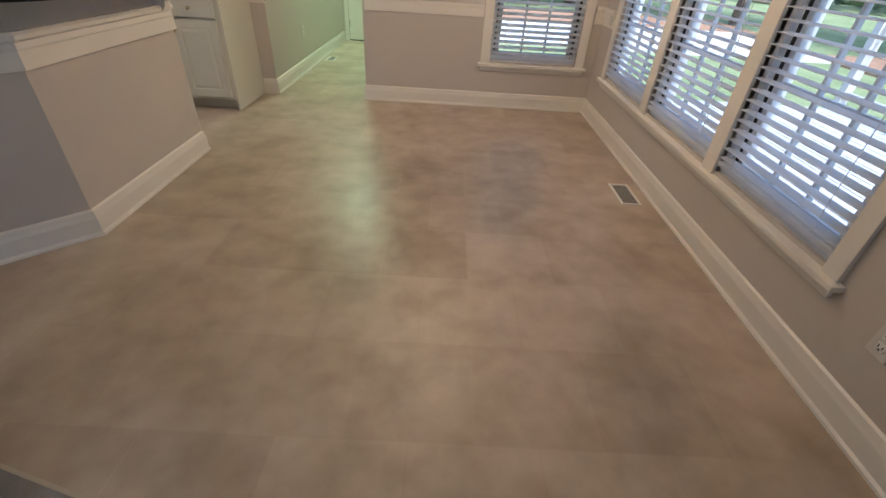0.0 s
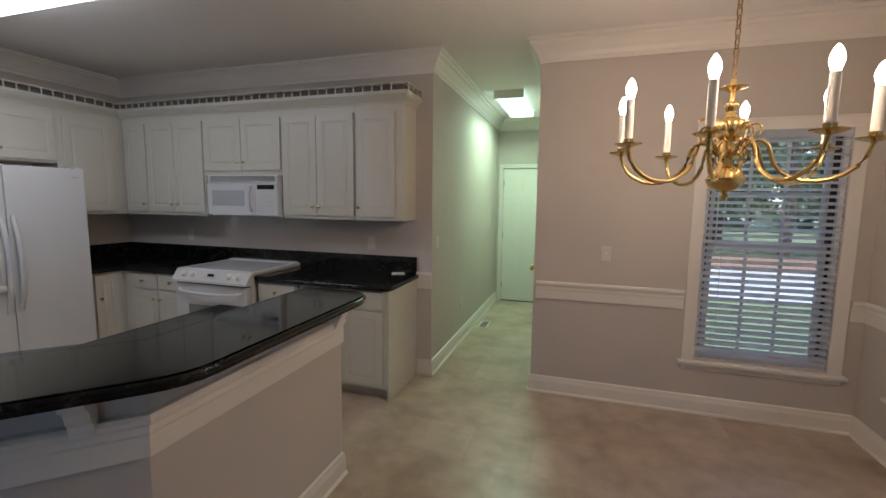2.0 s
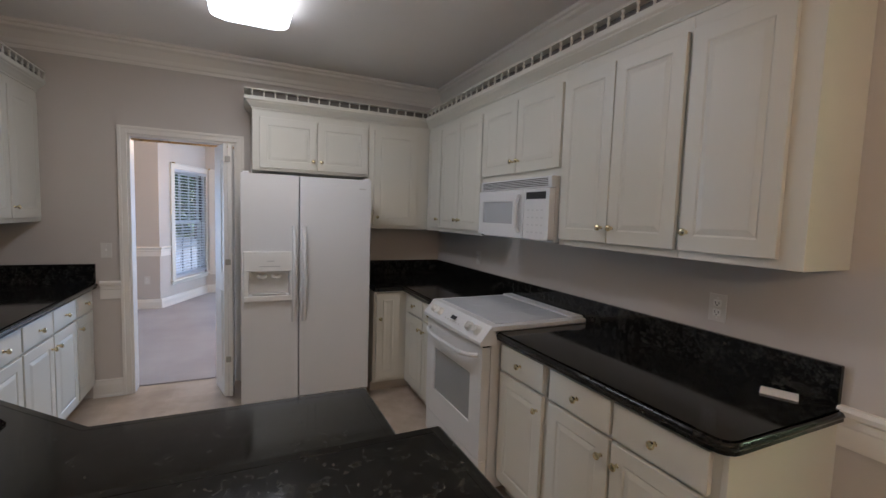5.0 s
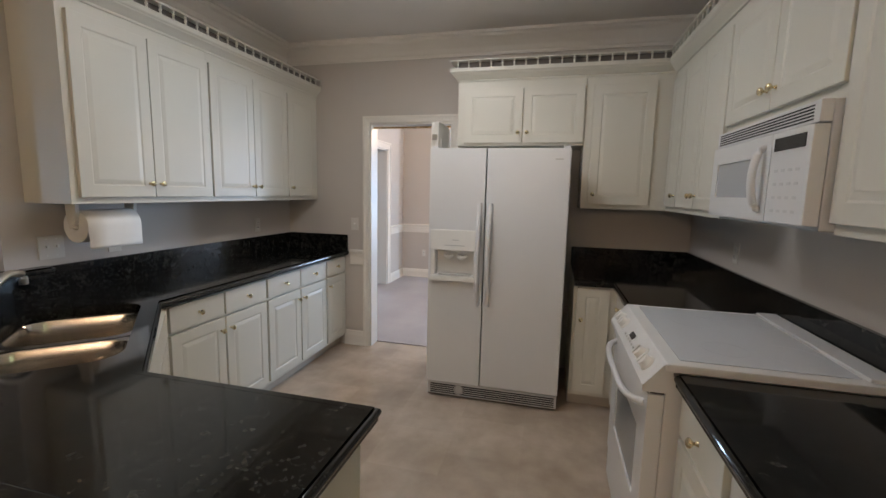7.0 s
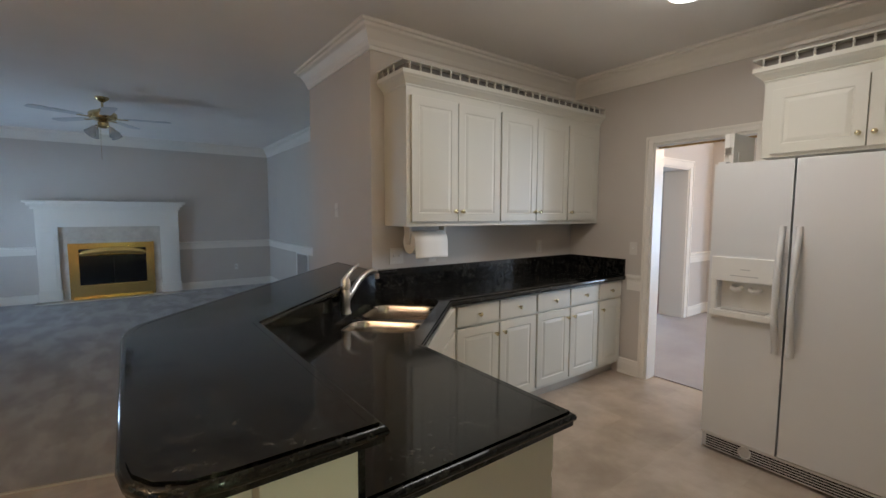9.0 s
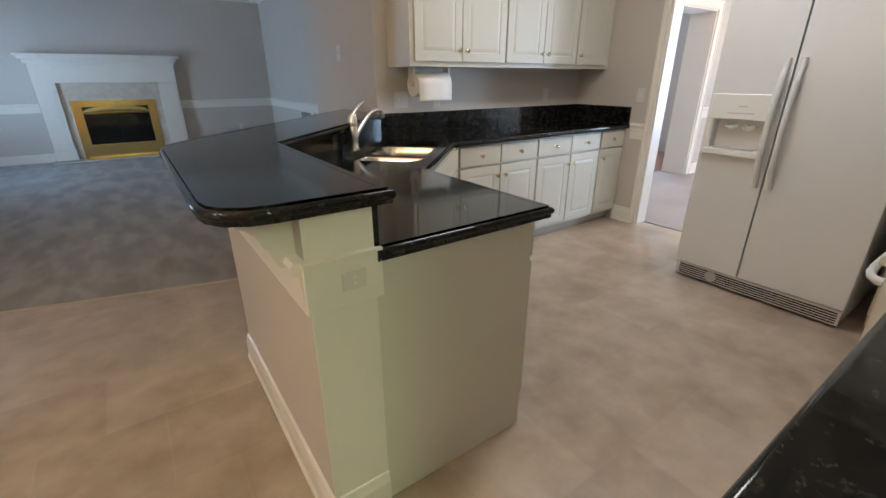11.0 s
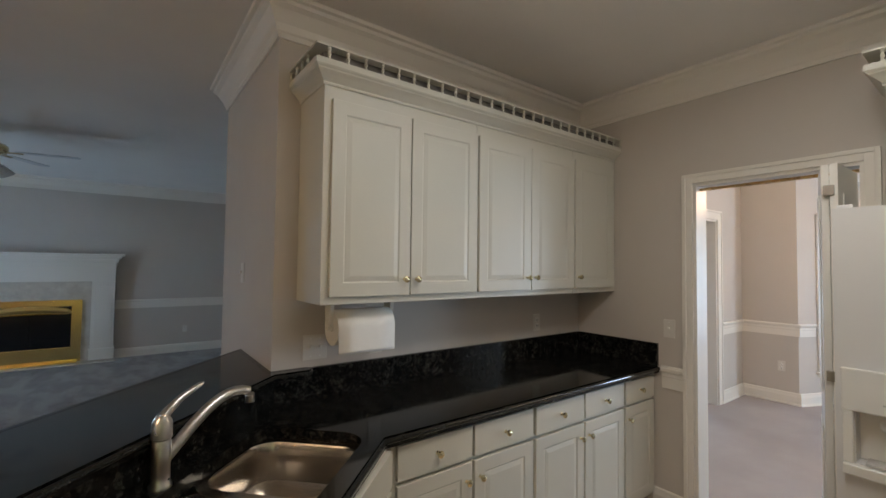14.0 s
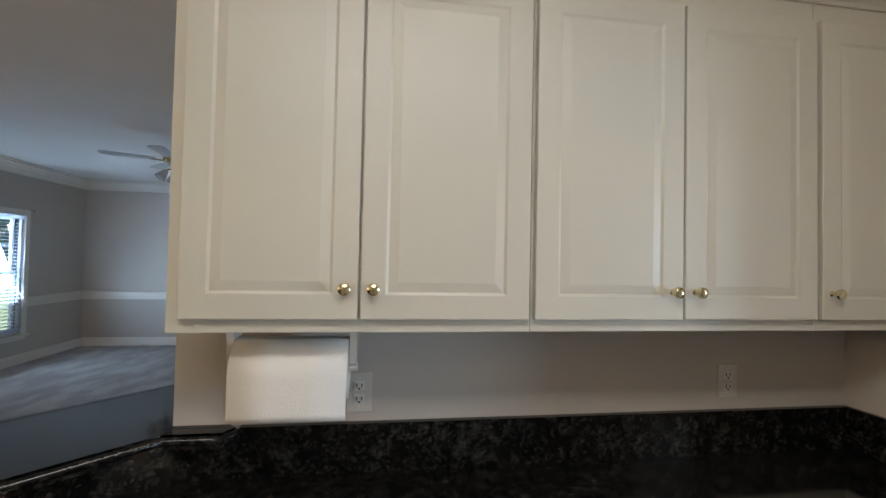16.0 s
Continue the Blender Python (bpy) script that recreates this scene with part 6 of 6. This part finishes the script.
for i in range(4):
    a = math.radians(40 + 90 * i)
    d = Vector((math.cos(a), math.sin(a), 0))
    o = Vector((cx, cy, H - 0.325))
    ar = part("lamp_arm", tube(bmesh.new(), [o + d * 0.04, o + d * 0.085 + Vector((0, 0, 0.0)), o + d * 0.10 + Vector((0, 0, -0.02))], 0.008, 8), FANBRASS, fan, "", True)
    bm = lathe(bmesh.new(), [(0.020, 0.0), (0.024, -0.012), (0.036, -0.045), (0.052, -0.085), (0.058, -0.10), (0.055, -0.10), (0.033, -0.045), (0.021, -0.012), (0.018, 0.0)], 0, 0, 18)
    bmesh.ops.transform(bm, matrix=Matrix.Translation(o + d * 0.10 + Vector((0, 0, -0.02))) @ Matrix.Rotation(radians(35), 4, Vector((0, 0, 1)).cross(-d)), verts=bm.verts)
    part("shade", bm, SHADEGLASS, ar, "frosted glass bell shade", True)
part("pull_chain", rod(bmesh.new(), (cx + 0.03, cy, H - 0.70), (cx + 0.03, cy, H - 0.34), 0.002, 6), FANBRASS, fan)

# ---- outdoors ----
bm = bmesh.new()
bmesh.ops.create_grid(bm, x_segments=40, y_segments=40, size=400)
for v in bm.verts:
    v.co.z = -0.45
setting("ground", bm, GRASS, "green lawn round the house", "lawn")
setting("pavement_drive", boxes((-3, 9, 11, 15.5, -0.45, -0.41), (-33, -15.5, -40, 40, -0.45, -0.41)), CONCRETE, "pale concrete drive", "drive")
setting("mulch_bed", boxes((-4, 10, 15.6, 19, -0.45, -0.40), (9, 12, -12, 12, -0.45, -0.40)), MULCH, "reddish brown pine straw bed", "mulch")
deck = thing("deck", (3.3, 2.5, -0.45), "grey wooden deck with a white railing beside the windows", "deck")
me = bpy.data.meshes.new("deck_board")
bb = box(bmesh.new(), -0.066, 0.066, -3.4, 3.4, -0.03, 0.0, 0.003)
bb.to_mesh(me)
bb.free()
me.materials.append(DECK)
for i in range(24):
    ob = new("deck_board", me)
    ob.parent = deck
    ob.location = Vector((1.72 + i * 0.142, 2.4, -0.16)) - deck.location
part("beam", boxes((1.65, 5.1, -0.9, -0.8, -0.45, -0.191), (1.65, 5.1, 5.6, 5.7, -0.45, -0.191), (5.0, 5.1, -0.79, 5.59, -0.45, -0.191)), DECK, deck)
for y in (-0.9, 0.75, 2.4, 4.05, 5.7):
    part("post", boxes((4.98, 5.08, y - 0.05, y + 0.05, -0.159, 0.86 if y != 2.4 else 2.9), bevel=0.004), SIDING, deck)
for z in (0.02, 0.80):
    part("rail", boxes((5.005, 5.055, -0.9, 5.7, z, z + 0.06), bevel=0.004), SIDING, deck)

rng = random.Random(5)


def tree(x, y, h, r, name="tree"):
    """A tapered trunk with limbs and a crown of many small leaf clumps."""
    t = thing(name, (x, y, -0.45), "leafy green tree beyond the lawn", "tree", "trees beyond the windows")
    bm = tube(bmesh.new(), [(x, y, -0.45), (x + 0.1, y, h * 0.35), (x - 0.05, y + 0.1, h * 0.7), (x, y, h * 0.9)], lambda s: 0.20 * (1 - 0.8 * s) * h / 8, 8)
    for i in range(6):
        a = rng.uniform(0, 6.28)
        z = h * rng.uniform(0.3, 0.7)
        tube(bm, [(x, y, z), (x + math.cos(a) * r * 0.5, y + math.sin(a) * r * 0.5, z + h * 0.1), (x + math.cos(a) * r * 0.85, y + math.sin(a) * r * 0.85, z + h * 0.16)], lambda s: 0.07 * (1 - 0.8 * s) * h / 8, 5)
    part("trunk", bm, BARK, t)
    verts, faces = [], []
    for i in range(5200):
        a, cz = rng.uniform(0, 6.28), rng.uniform(0.12, 1.0)
        rr = r * math.sqrt(rng.uniform(0.05, 1)) * (0.55 + 0.6 * math.sin(cz * 2.9)) * rng.uniform(0.75, 1.15)
        c0 = Vector((x + math.cos(a) * rr, y + math.sin(a) * rr, h * cz))
        q = Euler((rng.uniform(0, 6.28), rng.uniform(0, 6.28), rng.uniform(0, 6.28))).to_matrix()
        s = rng.uniform(0.045, 0.10)
        k = len(verts)
        for u, v, w2 in ((-1, -0.4, 0), (0.1, -0.9, 0.25), (1, 0.1, 0), (0.2, 0.9, -0.25), (-0.8, 0.6, 0.1)):
            verts.append(tuple(c0 + q @ Vector((u * s, v * s, w2 * s))))
        faces.append((k, k + 1, k + 2, k + 3, k + 4))
    me = bpy.data.meshes.new("crown")
    o = t.location
    me.from_pydata([(a - o.x, b3 - o.y, c2 - o.z) for a, b3, c2 in verts], [], faces)
    me.materials.append(LEAF)
    cr = new("crown", me)
    cr.parent = t
    return t


for x, y, h, r in ((-3, 21, 9, 3.0), (0.5, 20, 8, 3.0), (3.5, 21, 10, 3.4), (7, 20, 9, 3.2), (10.5, 18, 9, 3.3), (13, 13, 9, 3.2), (14, 8.5, 10, 3.4), (13.5, 4, 9, 3.2), (14, -0.5, 9, 3.3), (13, -5, 9, 3.2), (13.5, -10, 10, 3.4), (-30, 6, 11, 3.6), (-31, 0, 10, 3.5), (-30, 12, 10, 3.5), (-29, -6, 11, 3.6), (5.5, 23, 12, 3.6), (1.5, 24, 12, 3.6)):
    tree(x, y, h, r)

# far woods round the lawns, haze put into their leaf colour
verts, faces = [], []
for i in range(15000):
    a = rng.uniform(0, 6.28)
    r = rng.uniform(34, 46)
    c0 = Vector((r * math.cos(a), r * math.sin(a) + 2, -0.4 + 11.5 * rng.random() ** 0.8 * (0.78 + 0.22 * math.sin(a * 23) * math.cos(a * 9))))
    q = Euler((rng.uniform(0, 6.28), rng.uniform(0, 6.28), rng.uniform(0, 6.28))).to_matrix()
    s = rng.uniform(0.35, 0.75)
    k = len(verts)
    for u, v, w2 in ((-1, -0.4, 0), (0.1, -0.9, 0.25), (1, 0.1, 0), (0.2, 0.9, -0.25), (-0.8, 0.6, 0.1)):
        verts.append(tuple(c0 + q @ Vector((u * s, v * s, w2 * s))))
    faces.append((k, k + 1, k + 2, k + 3, k + 4))
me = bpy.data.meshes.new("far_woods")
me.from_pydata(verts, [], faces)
me.materials.append(HAZED_LEAF)
tagged(new("far_woods", me), "green woods far beyond the lawns, haze painted into the leaves", "woods", "", "stuff")

# parked car beyond the bay window
CX, CY, CZ = -21.0, 3.9, -0.41
car = thing("parked_car", (CX, CY, CZ), "dark parked car with red tail lamps on the drive", "car")


def car_shell(sec):
    """A shell lofted from (along, height, half width) stations round the car's side."""
    bm = bmesh.new()
    a = [bm.verts.new((CX + u, CY - w, CZ + z)) for u, z, w in sec]
    b = [bm.verts.new((CX + u, CY + w, CZ + z)) for u, z, w in sec]
    bm.faces.new(a)
    bm.faces.new(b[::-1])
    for i in range(len(sec)):
        j = (i + 1) % len(sec)
        bm.faces.new((a[i], b[i], b[j], a[j]))
    bmesh.ops.recalc_face_normals(bm, faces=bm.faces)
    return bm


bm = car_shell([(-2.15, 0.32, 0.80), (-2.25, 0.62, 0.80), (-1.95, 0.86, 0.80), (-1.1, 0.97, 0.82), (1.45, 1.0, 0.82), (2.05, 0.95, 0.80), (2.20, 0.62, 0.80), (2.12, 0.30, 0.80)])
bmesh.ops.bevel(bm, geom=list(bm.edges), offset=0.05, segments=2, affect="EDGES")
part("body", bm, CARPAINT, car)
part("cabin_glass", car_shell([(-1.05, 0.97, 0.74), (-0.35, 1.36, 0.60), (0.95, 1.38, 0.60), (1.70, 0.99, 0.74)]), BLACKPL, car, "dark tinted glass")
bm = boxes((CX - 0.40, CX + 1.0, CY - 0.61, CY + 0.61, CZ + 1.365, CZ + 1.42), bevel=0.02)
part("roof", bm, CARPAINT, car)
for u in (-1.35, 1.35):
    for y in (-0.83, 0.65):
        part("wheel", rod(bmesh.new(), (CX + u, CY + y, CZ + 0.33), (CX + u, CY + y + 0.18, CZ + 0.33), 0.33, 20), BLACKPL, car)
for y in (-0.58, 0.58):
    part("tail_lamp", boxes((CX + 2.16, CX + 2.23, CY + y - 0.15, CY + y + 0.15, CZ + 0.66, CZ + 0.80)), TAIL, car)
